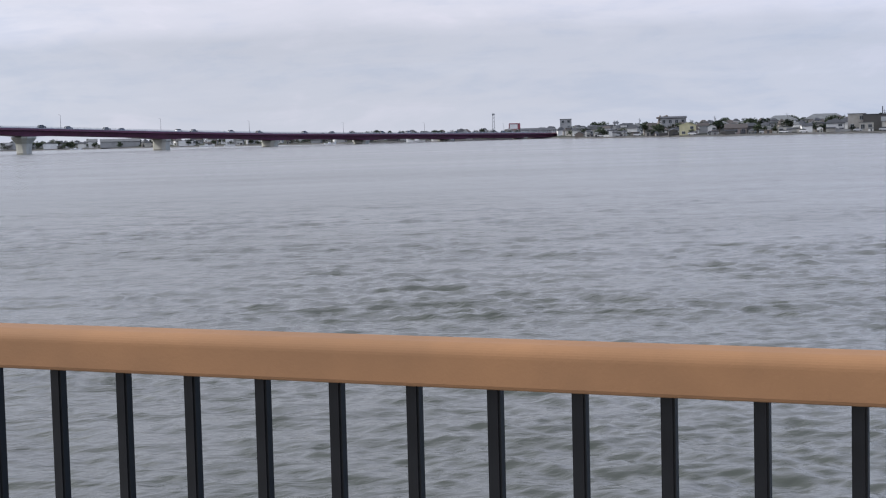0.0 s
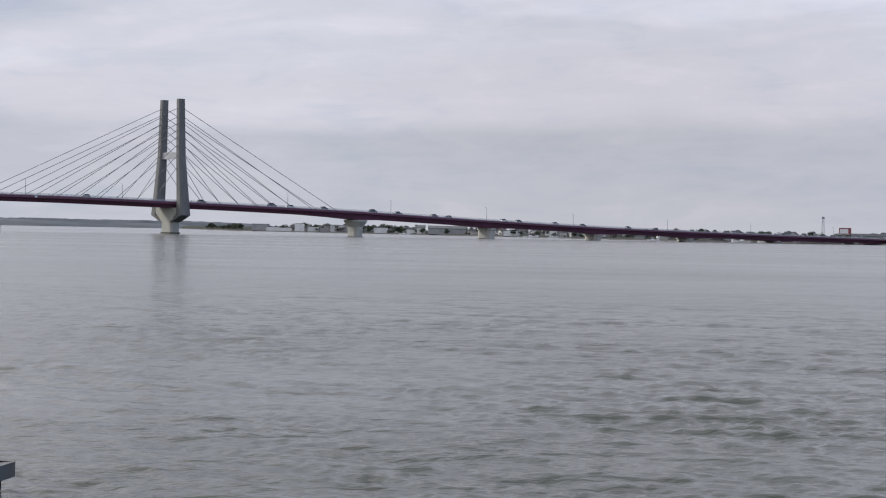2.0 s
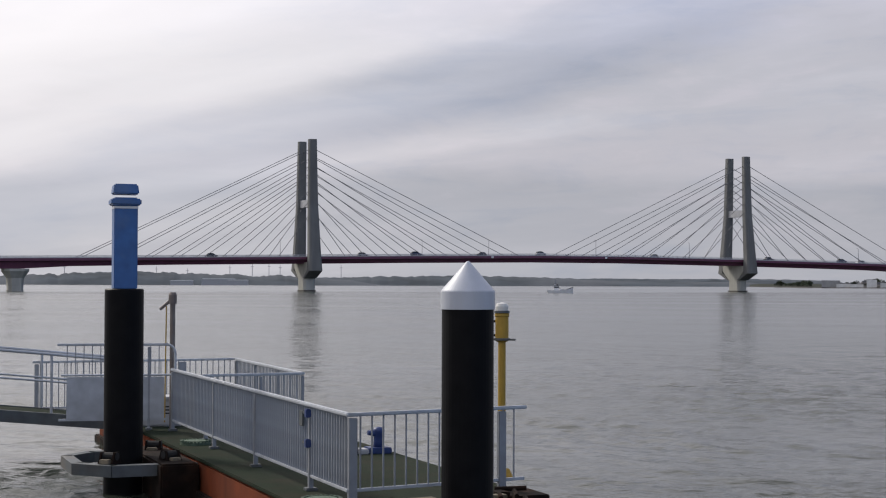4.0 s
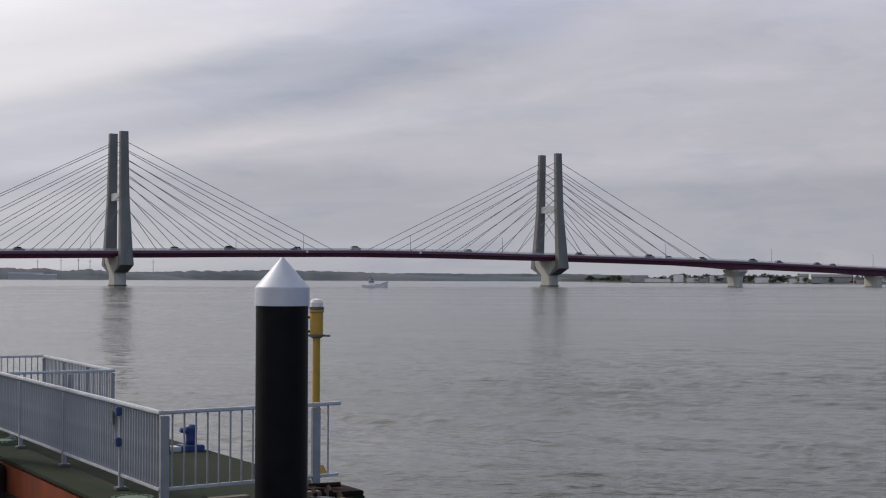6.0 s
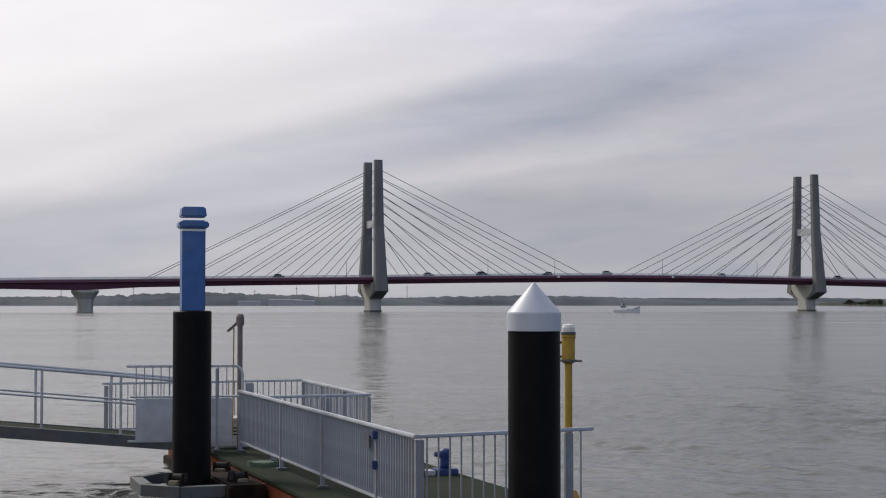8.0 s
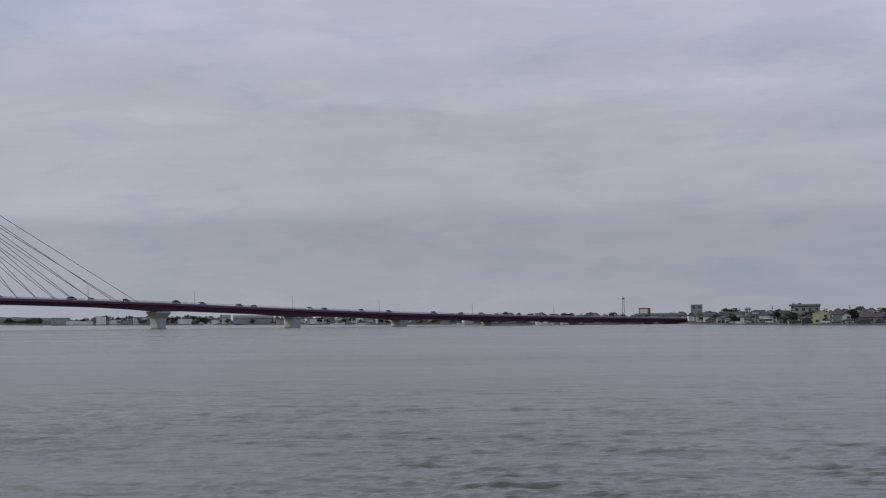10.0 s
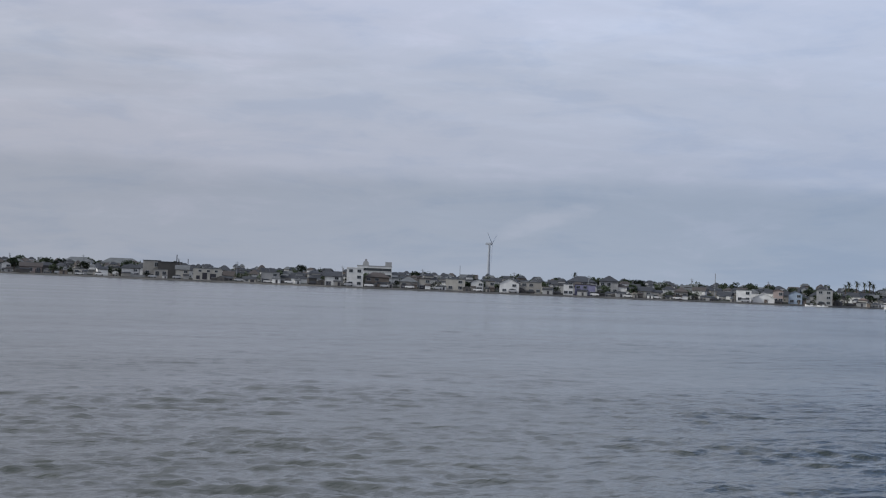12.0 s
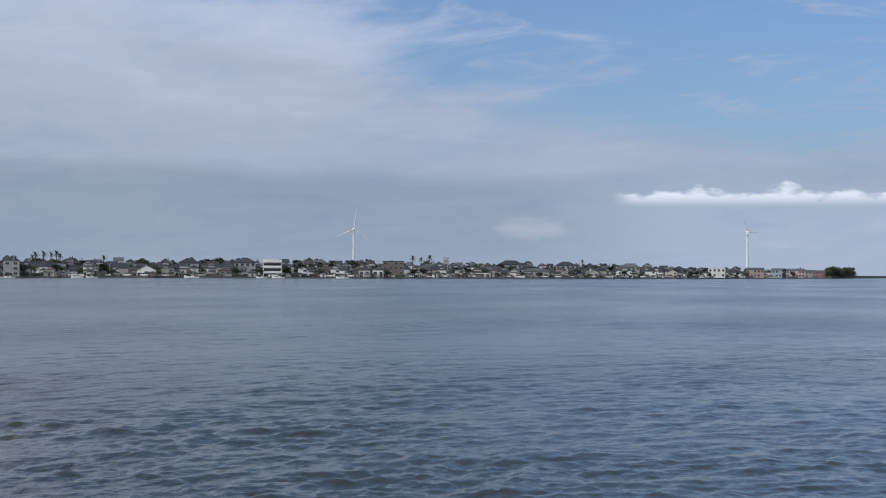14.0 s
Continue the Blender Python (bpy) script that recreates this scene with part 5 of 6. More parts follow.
def palm(m=None):
    g = thing("palm_tree", "tall palm tree standing above the roofs", "tree", m, group="palms of the far bank")
    part("trunk", rod(B(), (0, 0, -0.3), (0.25, 0, 8.2), 0.28, 8, 0.2), M_TRUNK, g)
    bm = B()
    rnd = random.Random(3)
    for i in range(34):
        a, e = i * 2.4, rnd.uniform(-0.9, 1.2)
        prev, reach = None, rnd.uniform(1.5, 2.7)
        for k in range(5):
            f = k / 4
            r = reach * f
            p = Vector((0.25 + math.cos(a) * r * math.cos(e * (1 - f * 0.3)), math.sin(a) * r * math.cos(e), 8.2 + r * math.sin(e) - 0.9 * f * f))
            wd = 0.24 * (1 - f * 0.75)
            q = Vector((-math.sin(a), math.cos(a), 0)) * wd
            cur = (bm.verts.new(p - q), bm.verts.new(p + q))
            if prev:
                bm.faces.new((prev[0], prev[1], cur[1], cur[0]))
            prev = cur
    part("crown", bm, M_LEAF, g)
    return g


def pole(turn, o, h, r, mat, label, name="mast", lattice=False, category="mast"):
    g = thing(name, label, category, on_bank(turn, o))
    if lattice:
        for i in (-1, 1):
            for j in (-1, 1):
                part("leg", rod(B(), (i * r * 5, j * r * 5, 0), (i * r * 2, j * r * 2, h), r * 0.7, 5), mat, g)
        for k in range(7):
            z, f = h * k / 7, 5 - 3 * k / 7
            part("brace", rod(B(), (-r * f, -r * f, z), (r * f, -r * f, z + h / 7), r * 0.5, 5), mat, g)
        part("platform", box(B(), (0, 0, h - 1.2), (r * 9, r * 9, 1.0)), mat, g)
    else:
        part("pole", rod(B(), (0, 0, 0), (0, 0, h), r, 8, r * 0.7), mat, g)
    return g


def turbine(turn, dist, hub, blade, angles, yaw=0.0, r=1.3, paint=None, label="white three-bladed wind turbine behind the town"):
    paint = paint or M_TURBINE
    p = at(turn, dist, 1.0)
    g = thing("wind_turbine", label, "wind turbine", Matrix.Translation(p) @ Matrix.Rotation(radians(-turn) + yaw, 4, "Z"), group="wind turbines")
    hub -= 1.0
    part("tower", rod(B(), (0, 0, 0), (0, 0, hub), r, 16, r * 0.6), paint, g)
    part("nacelle", box(B(), (0, 0.8, hub + 0.2), (2.0, 5.5, 2.1), bevel=0.3), paint, g)
    h = part("rotor_hub", rod(B(), (0, -2.0, hub + 0.2), (0, -3.4, hub + 0.2), 1.0, 12, 0.35), paint, g)
    for a in angles:
        a = radians(a)
        d, q = Vector((math.sin(a), 0, math.cos(a))), Vector((math.cos(a), 0, -math.sin(a)))
        o = Vector((0, -2.6, hub + 0.2))
        bm = B()
        secs = []
        for f, c, th in ((0.02, 0.5, 0.5), (0.2, 0.85, 0.3), (0.5, 0.6, 0.2), (0.8, 0.4, 0.12), (1.0, 0.12, 0.05)):
            b = o + d * blade * f
            secs.append([b + q * c, b + Vector((0, th, 0)), b - q * c, b - Vector((0, th, 0))])
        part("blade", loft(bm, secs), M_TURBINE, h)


def far_rows(rnd):
    """The rows further inland: real houses, too many to tell apart, in one mesh."""
    bm = B()
    mats = WALLS + ROOFS
    reach = [(o, gap, 3.4, 24.0) for o, gap in ((16, 15), (26, 13), (40, 13), (60, 14), (85, 16))]
    reach += [(o, gap, 24.2, 87) for o, gap in ((30, 6.6), (40, 6.8), (51, 7), (64, 7.2), (79, 7.6), (97, 8.2), (120, 9), (148, 10), (180, 11))]
    for o, gap, t, t_end in reach:
        while t < t_end:
            t += math.degrees(gap * rnd.uniform(0.8, 1.35) / shore(t))
            if rnd.random() < 0.15:
                continue
            m = on_bank(t, o + rnd.uniform(-5, 5), rnd.uniform(-0.3, 0.3))
            w, d, h = rnd.uniform(3.8, 6.8), rnd.uniform(4.4, 6), rnd.choice((2.0, 2.2, 3.2, 3.5, 3.8, 4.0))
            e, rise_h = 0.45, rnd.uniform(1.3, 2.3)
            k0 = len(bm.faces)
            box(bm, (0, 0, h / 2), (w, d, h))
            bm.faces.ensure_lookup_table()
            new_f = list(bm.faces)[k0:]
            wi = rnd.choice((0, 0, 0, 0, 1, 2, 2, 4, 5))
            for f in new_f:
                f.material_index = wi
            vs = {v for f in new_f for v in f.verts}
            W, D, rr = w / 2 + e, d / 2 + e, rnd.choice((w / 2 + e, max(0.4, w / 2 - d / 2), max(0.4, w / 2 - d / 3)))
            lo = [bm.verts.new(q) for q in ((-W, -D, h), (W, -D, h), (W, D, h), (-W, D, h))]
            a, b = bm.verts.new((-rr, 0, h + rise_h)), bm.verts.new((rr, 0, h + rise_h))
            fs = [bm.faces.new(lo[::-1]), bm.faces.new((lo[0], lo[1], b, a)), bm.faces.new((lo[2], lo[3], a, b)), bm.faces.new((lo[1], lo[2], b)), bm.faces.new((lo[3], lo[0], a))]
            ri = len(WALLS) + rnd.choice((0, 0, 0, 0, 1, 2))
            for f in fs:
                f.material_index = ri
            up = set()
            if rnd.random() < 0.3:
                k1 = len(bm.faces)
                ux, uw, ud, ut = rnd.uniform(-0.2, 0.2) * w, w * rnd.uniform(0.5, 0.75), d * 0.6, h + rnd.uniform(1.2, 1.8)
                box(bm, (ux, -0.2, (h + ut) / 2), (uw, ud, ut - h))
                bm.faces.ensure_lookup_table()
                fu = list(bm.faces)[k1:]
                for f in fu:
                    f.material_index = rnd.choice((0, 0, 1, 2, 3))
                up = {v for f in fu for v in f.verts}
                pl = [bm.verts.new(q) for q in ((ux - uw / 2 - 0.3, -0.2 - ud / 2 - 0.3, ut), (ux + uw / 2 + 0.3, -0.2 - ud / 2 - 0.3, ut), (ux + uw / 2 + 0.3, ud / 2 + 0.1, ut), (ux - uw / 2 - 0.3, ud / 2 + 0.1, ut))]
                hip = min(uw * 0.32, 1.1)
                r0, r1 = bm.verts.new((ux - uw / 2 + hip, -0.2, ut + 1.25)), bm.verts.new((ux + uw / 2 - hip, -0.2, ut + 1.25))
                for q in ((pl[0], pl[1], r1, r0), (pl[2], pl[3], r0, r1), (pl[1], pl[2], r1), (pl[3], pl[0], r0)):
                    bm.faces.new(q).material_index = ri
                up |= {*pl, r0, r1}
            for v in (*vs, *lo, a, b, *up):
                v.co = m @ v.co
    ob = part("town_houses", bm, mats[0])
    for mt in mats[1:]:
        ob.data.materials.append(mt)
    tagged(ob, "crowded dark-roofed houses further back in the town", "houses", kind="stuff")


def build_town():
    rnd = random.Random(5)
    taken = []

    def lot(t0, t1):
        taken.append((t0, t1))

    def deg(width, turn):
        return math.degrees(width / shore(turn))

    def big(label, turn, o, w, d, h, wall, roof, style, floors=2, pitch=0.4, swing=0.0, name="house", category="house", windows=True, keep=True):
        if keep:
            lot(turn - deg(w / 2 + 1.5, turn), turn + deg(w / 2 + 1.5, turn))
        return house(label, w, d, h, wall, roof, style, pitch, floors, on_bank(turn, o, swing), name, category, windows)

    # single buildings that stand out
    big("grey block with a flat roof near the bridge end", 25.55, 90, 8.0, 8, 10.8, WALLS[2], ROOFS[2], "flat", 3, name="apartment_block", category="building")
    big("long white hall with a dark roof behind the bridge end", 24.5, 40, 23, 10, 4.4, WALLS[0], ROOFS[0], "gable", 1, 0.3, keep=False, name="hall", category="hall")
    big("yellow gabled warehouse on the waterfront", 29.9, 12, 8.4, 9, 5.0, M_YWALL, M_YWALL, "front", 2, 0.34, name="warehouse", category="warehouse")
    big("long dark-roofed hall behind the houses", 29.4, 70, 14, 9, 8.2, WALLS[2], ROOFS[0], "gable", 2, 0.2, keep=False, name="hall", category="hall")
    depot = big("cream warehouse with a dark doorway", 37.75, 10, 13.0, 9, 5.4, WALLS[1], ROOFS[2], "flat", 2, windows=False, name="warehouse", category="warehouse")
    # black panels on the front stand for shade inside the doorways
    for x, w, h in ((-4.2, 1.6, 1.6), (-1.2, 2.2, 3.0), (2.6, 2.8, 2.6), (5.2, 1.2, 1.4)):
        part("doorway", box(B(), (x, -4.52, h / 2 + 0.5), (w, 0.1, h)), M_INK, depot, "black panel for the shade in an open doorway")
    for x in (-3.4, 0.4, 4.0):
        window(depot, x, -4.53, 4.3, 1.3, 0.9)
    big("tall grey-beige industrial block", 35.78, 24, 8.2, 10, 7.8, WALLS[4], ROOFS[2], "flat", 2, name="industrial_block", category="building")
    big("wide dark-clad industrial hall", 36.42, 26, 11.2, 11, 7.3, WALLS[5], ROOFS[0], "flat", 2, name="industrial_hall", category="hall", windows=False)
    big("low grey annexe on the waterfront", 36.1, 10, 6.4, 6, 4.1, WALLS[4], ROOFS[2], "flat", 1, name="annexe", category="building")
    big("white four-storey waterfront building with square windows", 43.05, 10, 7.4, 8, 8.3, WALLS[0], WALLS[0], "flat", 3, name="office_block", category="building")
    hotel = big("long white stepped hotel with a rooftop structure", 43.75, 34, 16, 9, 9.0, WALLS[0], WALLS[2], "flat", 3, name="hotel", category="hotel", windows=False)
    for k in range(3):
        part("ribbon_window", box(B(), (0.3, -4.52, 1.7 + k * 2.9), (14.8, 0.1, 1.25)), M_GLASS, hotel)
        part("sill", box(B(), (0.3, -4.6, 0.95 + k * 2.9), (15.2, 0.3, 0.2)), WALLS[0], hotel)
    part("stair_tower", box(B(), (6.4, 0, 10.1), (3.0, 4, 2.2)), WALLS[2], hotel)
    part("roof_frame", loft(B(), [[Vector((x, y, z)) for x, y in ((-5.6 + f, -1), (-2.6 - f, -1), (-2.6 - f, 1), (-5.6 + f, 1))] for z, f in ((9.3, 0), (10.8, 0.2), (11.4, 0.9), (12.3, 1.1))]), WALLS[2], hotel)
    big("white gabled boathouse on the waterfront", 48.66, 10, 8.8, 8, 4.4, WALLS[0], ROOFS[2], "front", 2, 0.5, name="boathouse", category="house")
    big("pale grey flat-roofed store", 49.45, 11, 9.6, 7, 5.1, WALLS[4], ROOFS[2], "flat", 2)
    big("cream two-storey house with ribbon windows", 46.7, 10, 8.8, 7, 5.2, WALLS[1], ROOFS[2], "flat", 2)
    big("white end house beside the lilac building", 50.8, 10, 4.4, 7, 5.0, WALLS[0], ROOFS[2], "flat", 2)
    big("lilac two-storey building with framed windows", 51.4, 10.5, 9.4, 7, 5.0, M_LILAC, ROOFS[1], "flat", 2, name="guest_house", category="building")
    big("white house with a lean-to", 57.05, 10, 7.0, 8, 5.6, WALLS[0], ROOFS[2], "flat", 2)
    lean = house("long white lean-to boat shed", 10, 6, 2.2, WALLS[0], WALLS[0], "front", 0.5, 1, on_bank(57.75, 10), "boat_shed", "shed", False)
    big("pale blue gabled house", 58.85, 12, 6.2, 7, 4.8, M_SKYBLUE, ROOFS[2], "front", 2, 0.45)
    big("pinkish narrow house with a tiled roof", 58.25, 14, 4.6, 7, 5.6, M_PEACH, ROOFS[3], "front", 2, 0.35)
    big("grey concrete block with balconies", 59.85, 10, 7.4, 8, 7.2, WALLS[2], ROOFS[2], "flat", 3, name="apartment_block", category="building")
    wb = big("white three-storey block with banded balconies", 68.98, 10, 10.4, 9, 9.4, WALLS[0], WALLS[0], "flat", 3, name="apartment_block", category="building", windows=False)
    for k in range(3):
        part("balcony", box(B(), (0, -5.0, 1.6 + k * 3.0 + 0.9), (10.2, 1.2, 0.9)), WALLS[0], wb)
        part("ribbon_window", box(B(), (0, -4.52, 1.0 + k * 3.0 - 0.1), (9.4, 0.1, 1.3)), M_GLASS, wb)
    big("umber flat-roofed block behind the houses", 73.35, 30, 13, 9, 8.6, M_BROWNB, ROOFS[1], "flat", 3, name="apartment_block", category="building")
    big("white cubic house near the point", 85.0, 14, 14, 10, 8.0, WALLS[0], WALLS[0], "flat", 2, name="apartment_block", category="building")
    for t, w, mt, lb in ((86.35, 16, M_PEACH, "peach coloured apartment house near the point"), (87.1, 10, M_SKYBLUE, "pale blue apartment house near the point"), (87.75, 18, M_PINK, "pink apartment house near the point"),
                         (88.2, 12, WALLS[2], "grey apartment house near the point"), (88.55, 12, M_ROSE, "faded red clad shed near the point")):
        big(lb, t, 14, w, 10, 7.6 if t < 88 else 6.6, mt, ROOFS[2], "gable", 2, 0.3, name="apartment_house", category="building")
    # the waterfront row, house by house: turn, depth behind the bank, width, height, wall, roof, style, storeys
    rows = [
        (31.6, 10, 10.6, 3.2, M_PEACH, 1, "gable", 1, "long pinkish waterfront hall with a brown roof"),
        (30.75, 10, 4.4, 4.0, WALLS[0], 2, "front", 2, "small white gabled house beside the hall"),
        (33.3, 10, 6.6, 2.9, WALLS[1], 2, "flat", 1, "low cream waterfront store"),
        (35.05, 10, 8.4, 4.2, WALLS[0], 0, "hip", 2, "white waterfront house with a dark hipped roof"),
        (36.86, 10, 6.2, 4.6, WALLS[1], 2, "gable", 2, "cream house beside the warehouse"),
        (40.0, 11, 8.4, 4.8, WALLS[2], 2, "flat", 2, "grey two-part house with a pale front"),
        (42.25, 9, 7.2, 4.4, WALLS[0], 0, "gable", 2, "white two-storey house with square windows"),
        (43.85, 12, 11.0, 4.6, WALLS[3], 1, "hip", 2, "brown house in front of the hotel"),
        (45.0, 10, 8.0, 3.2, WALLS[4], 2, "hip", 1, "beige bungalow with a grey hipped roof"),
        (45.58, 10, 5.4, 4.7, WALLS[4], 1, "flat", 2, "beige narrow two-storey house"),
        (47.5, 10, 5.8, 4.2, WALLS[0], 0, "front", 2, "white gabled house with a dark roof"),
        (47.95, 11, 4.2, 4.8, WALLS[4], 1, "flat", 2, "brownish narrow house on the waterfront"),
        (50.05, 10, 4.6, 3.3, WALLS[1], 1, "flat", 1, "low beige waterfront store"),
        (54.84, 10, 6.2, 3.7, WALLS[4], 1, "hip", 1, "beige house with a brown hipped roof"),
        (53.55, 11, 6.6, 3.4, WALLS[1], 0, "gable", 1, "cream low house with a dark roof"),
        (64.5, 10, 10.0, 3.4, WALLS[0], 2, "front", 1, "white waterfront hall with a shallow gable"),
        (65.25, 10, 7.0, 4.2, WALLS[4], 2, "flat", 2, "beige square store beside the hall"),
        (67.3, 10, 7.0, 3.4, WALLS[4], 1, "hip", 1, "beige house with a hipped roof"),
        (70.07, 10, 5.2, 4.6, WALLS[0], 2, "front", 2, "white gabled house beside the balcony block"),
        (70.8, 12, 7.0, 3.6, WALLS[4], 1, "gable", 1, "beige house with a brown roof"),
        (71.25, 10, 4.6, 4.4, WALLS[0], 2, "flat", 2, "white square house on the waterfront"),
        (72.3, 10, 6.6, 3.9, WALLS[1], 2, "flat", 1, "cream square store on the waterfront"),
        (72.8, 9, 6.4, 4.1, WALLS[0], 2, "flat", 1, "white square store on the waterfront"),
        (75.72, 10, 4.6, 4.4, WALLS[1], 2, "flat", 2, "cream narrow house near the sign frame"),
        (76.6, 9, 10.0, 2.9, WALLS[0], 2, "flat", 1, "long low white store"),
        (77.1, 12, 6.0, 4.9, WALLS[4], 1, "hip", 2, "beige two-storey house with a hipped roof"),
        (78.55, 16, 17.0, 3.8, WALLS[2], 2, "hip", 1, "large grey-roofed hall on the waterfront"),
        (80.6, 10, 8.2, 3.6, WALLS[4], 2, "front", 1, "beige gabled boat hall"),
        (81.5, 10, 4.2, 4.6, WALLS[0], 0, "front", 2, "white gabled house with a dark roof"),
        (81.9, 10, 4.2, 4.4, WALLS[0], 0, "front", 2, "white gabled twin house with a dark roof"),
        (82.65, 14, 8.6, 5.0, WALLS[0], 0, "hip", 2, "white wide house with a dark hipped roof"),
        (83.43, 12, 8.0, 4.4, WALLS[1], 2, "front", 2, "cream gabled house near the point"),
    ]
    for t, o, w, h, wall, ri, style, fl, lb in rows:
        g = big(lb, t, o, w, 7.0, h, wall, ROOFS[ri], style, fl, 0.5 if style != "hip" else 0.62)
        # black panel for the shade in an open ground-floor bay, a lean-to or canopy beside it, a downpipe and a
        # television aerial
        side = rnd.choice((-1, 1))
        bw = rnd.uniform(1.8, 2.8)
        part("garage_door", box(B(), (side * (w / 2 - bw * 0.75), -3.54, 1.05), (bw, 0.1, 1.9)), M_INK, g, "black panel for the shade in an open bay")
        cw = w * rnd.uniform(0.3, 0.5)
        cx = -side * (w - cw) / 2
        part("lean_to", loft(B(), [[Vector((x, y, z)) for y, z in ((-5.0, 0.2), (-3.52, 0.2), (-3.52, 2.35), (-5.0, 1.85))] for x in (cx - cw / 2, cx + cw / 2)]), WALLS[rnd.choice((0, 2, 3, 4, 5))], g)
        part("canopy", loft(B(), [[Vector((x, y, z)) for y, z in ((-5.2, 1.82), (-3.54, 2.40), (-3.54, 2.50), (-5.2, 1.92))] for x in (cx - cw / 2 - 0.2, cx + cw / 2 + 0.2)]), ROOFS[rnd.choice((0, 1, 2))], g)
        part("downpipe", rod(B(), (side * (w / 2 - 0.15), -3.58, 0.1), (side * (w / 2 - 0.15), -3.58, h - 0.1), 0.07, 6), M_GALVD, g)
        ridge = h + (0.3 if style == "flat" else 1.7)
        ax = rnd.uniform(-0.15, 0.15) * w
        part("aerial", rod(B(), (ax, 0, h), (ax, 0, ridge + 1.5), 0.05, 5), M_MASTRED, g)
    # larger roofs that rise behind the row
    for t, o, w, h, ri, lb in ((33.2, 62, 16, 5.2, 2, "wide grey-green roofed hall behind the houses"), (34.7, 66, 20, 5.4, 2, "long grey-green roofed hall behind the houses"),
                               (51.25, 36, 13, 5.6, 0, "large dark hipped roof behind the lilac building"), (52.25, 44, 9, 6.2, 0, "dark hipped house behind the waterfront"),
                               (66.0, 40, 11, 6.0, 0, "dark hipped house behind the waterfront"), (68.0, 46, 12, 6.4, 0, "dark hipped house behind the waterfront"),
                               (77.6, 60, 16, 6.6, 0, "dark hipped hall behind the waterfront"), (79.6, 60, 14, 6.4, 0, "dark hipped hall behind the waterfront"), (81.9, 46, 15, 6.6, 2, "pale upper house with a grey hipped roof")):
        big(lb, t, o, w, 9.0, h, WALLS[4 if ri else 2], ROOFS[ri], "hip", 2, 0.6, keep=False)
    # rows of houses
    protos = build_protos()
    used = set()
    for o, gap, t0, t1 in ((10, 6.2, 25.5, 88.6), (19, 6.4, 25.5, 88)):
        t = t0 + rnd.uniform(0, 0.6)
        while t < t1:
            width = gap * rnd.uniform(0.85, 1.3)
            t += deg(width, t)
            if o < 20 and any(a < t < b for a, b in taken):
                continue
            if rnd.random() < (0.12 if o > 20 else 0.2):
                continue
            k = rnd.choice((0, 0, 1, 2, 3, 4, 5, 5, 6, 7, 8, 9, 10, 10, 11, 12, 13, 2))
            m = on_bank(t, o + rnd.uniform(-2.5, 2.5), rnd.choice((0, 0, math.pi / 2)) + rnd.uniform(-0.2, 0.2))
            m = m @ Matrix.Scale(rnd.uniform(0.52, 0.76), 4)
            if k not in used:
                used.add(k)
                protos[k].matrix_world = m
            else:
                copy_thing(protos[k], m)
    for k, p in enumerate(protos):
        if k not in used:
            p.matrix_world = on_bank(30 + k, 150)
    far_rows(rnd)
    # houses along the near end of the far bank, behind the bridge
    t = 7.0
    while t < 24:
        t += math.degrees(rnd.uniform(8, 15) / shore(t))
        copy_thing(protos[rnd.randrange(len(protos))], on_bank(t, rnd.choice((14, 30, 50)), rnd.uniform(-0.2, 0.2)))
    # white works and sheds up the river
    for t, w, h, o in ((2.55, 20, 6.6, 12), (3.0, 16, 4.0, 10), (3.45, 14, 3.4, 10), (3.95, 11, 7.6, 14), (4.45, 13, 4.6, 12), (4.85, 10, 4.0, 10), (5.35, 18, 6.8, 16), (5.8, 12, 7.4, 20), (6.9, 15, 5.0, 12), (8.35, 9, 6.0, 12),
                       (9.3, 40, 5.4, 20), (11.6, 14, 4.6, 12), (13.2, 10, 6.0, 14)):
        house("low flat works building beside the river", w * 0.8, 14, h * 0.9, WALLS[rnd.choice((0, 0, 0, 2))] if t != 9.3 else WALLS[2], ROOFS[rnd.choice((0, 2))], "flat" if t not in (8.35, 9.3) else "gable", 0.3, max(1, int(h / 3)), on_bank(t + 0.25, o), "works_building", "building", False)
    # trees
    kinds = [leaf_tree("tree", "dark evergreen tree between the houses", h, w, s, "trees of the far bank") for h, w, s in ((6.5, 7, 1), (8.0, 7.5, 2), (5.2, 7.5, 3), (7.2, 5.5, 4), (4.4, 6.5, 6))]
    spots = []
    for i in range(300):
        t = rnd.uniform(25.5, 88.5)
        spots.append((t, rnd.choice((9, 10, 14, 15, 15, 24, 25, 26, 35, 46, 57, 72, 105, 145))))
    for i in range(36):
        spots.append((rnd.uniform(31.5, 35.2), rnd.uniform(85, 190)))
    for i in range(20):
        spots.append((rnd.uniform(51.2, 54.0), rnd.uniform(75, 150)))
    for i in range(44):
        spots.append((rnd.uniform(88.8, 89.72), rnd.uniform(8, 39)))
    for i in range(34):
        spots.append((rnd.uniform(0.9, 2.2), rnd.uniform(12, 40)))
    for i in range(240):
        spots.append((rnd.uniform(3.0, 24), rnd.choice((6, 8, 20, 44, 52, 60, 70))))
    for i in range(250):
        spots.append((rnd.uniform(26, 88), rnd.choice((44, 48, 58, 75, 100, 130))))
    near = [s for s in spots if s[1] < 40]
    beyond = [s for s in spots if s[1] >= 40]
    vs, fs = [], []
    for i, (t, o) in enumerate(beyond):
        me = [c for c in kinds[i % len(kinds)].children if c.name.startswith("crown")][0].data
        f = rnd.uniform(0.6, 1.0)
        m = on_bank(t, o, rnd.uniform(0, 6.28)) @ Matrix.Diagonal((f, f, f, 1))
        k0 = len(vs)
        vs += [m @ v.co for v in me.vertices]
        fs += [[k0 + j for j in p.vertices] for p in me.polygons]
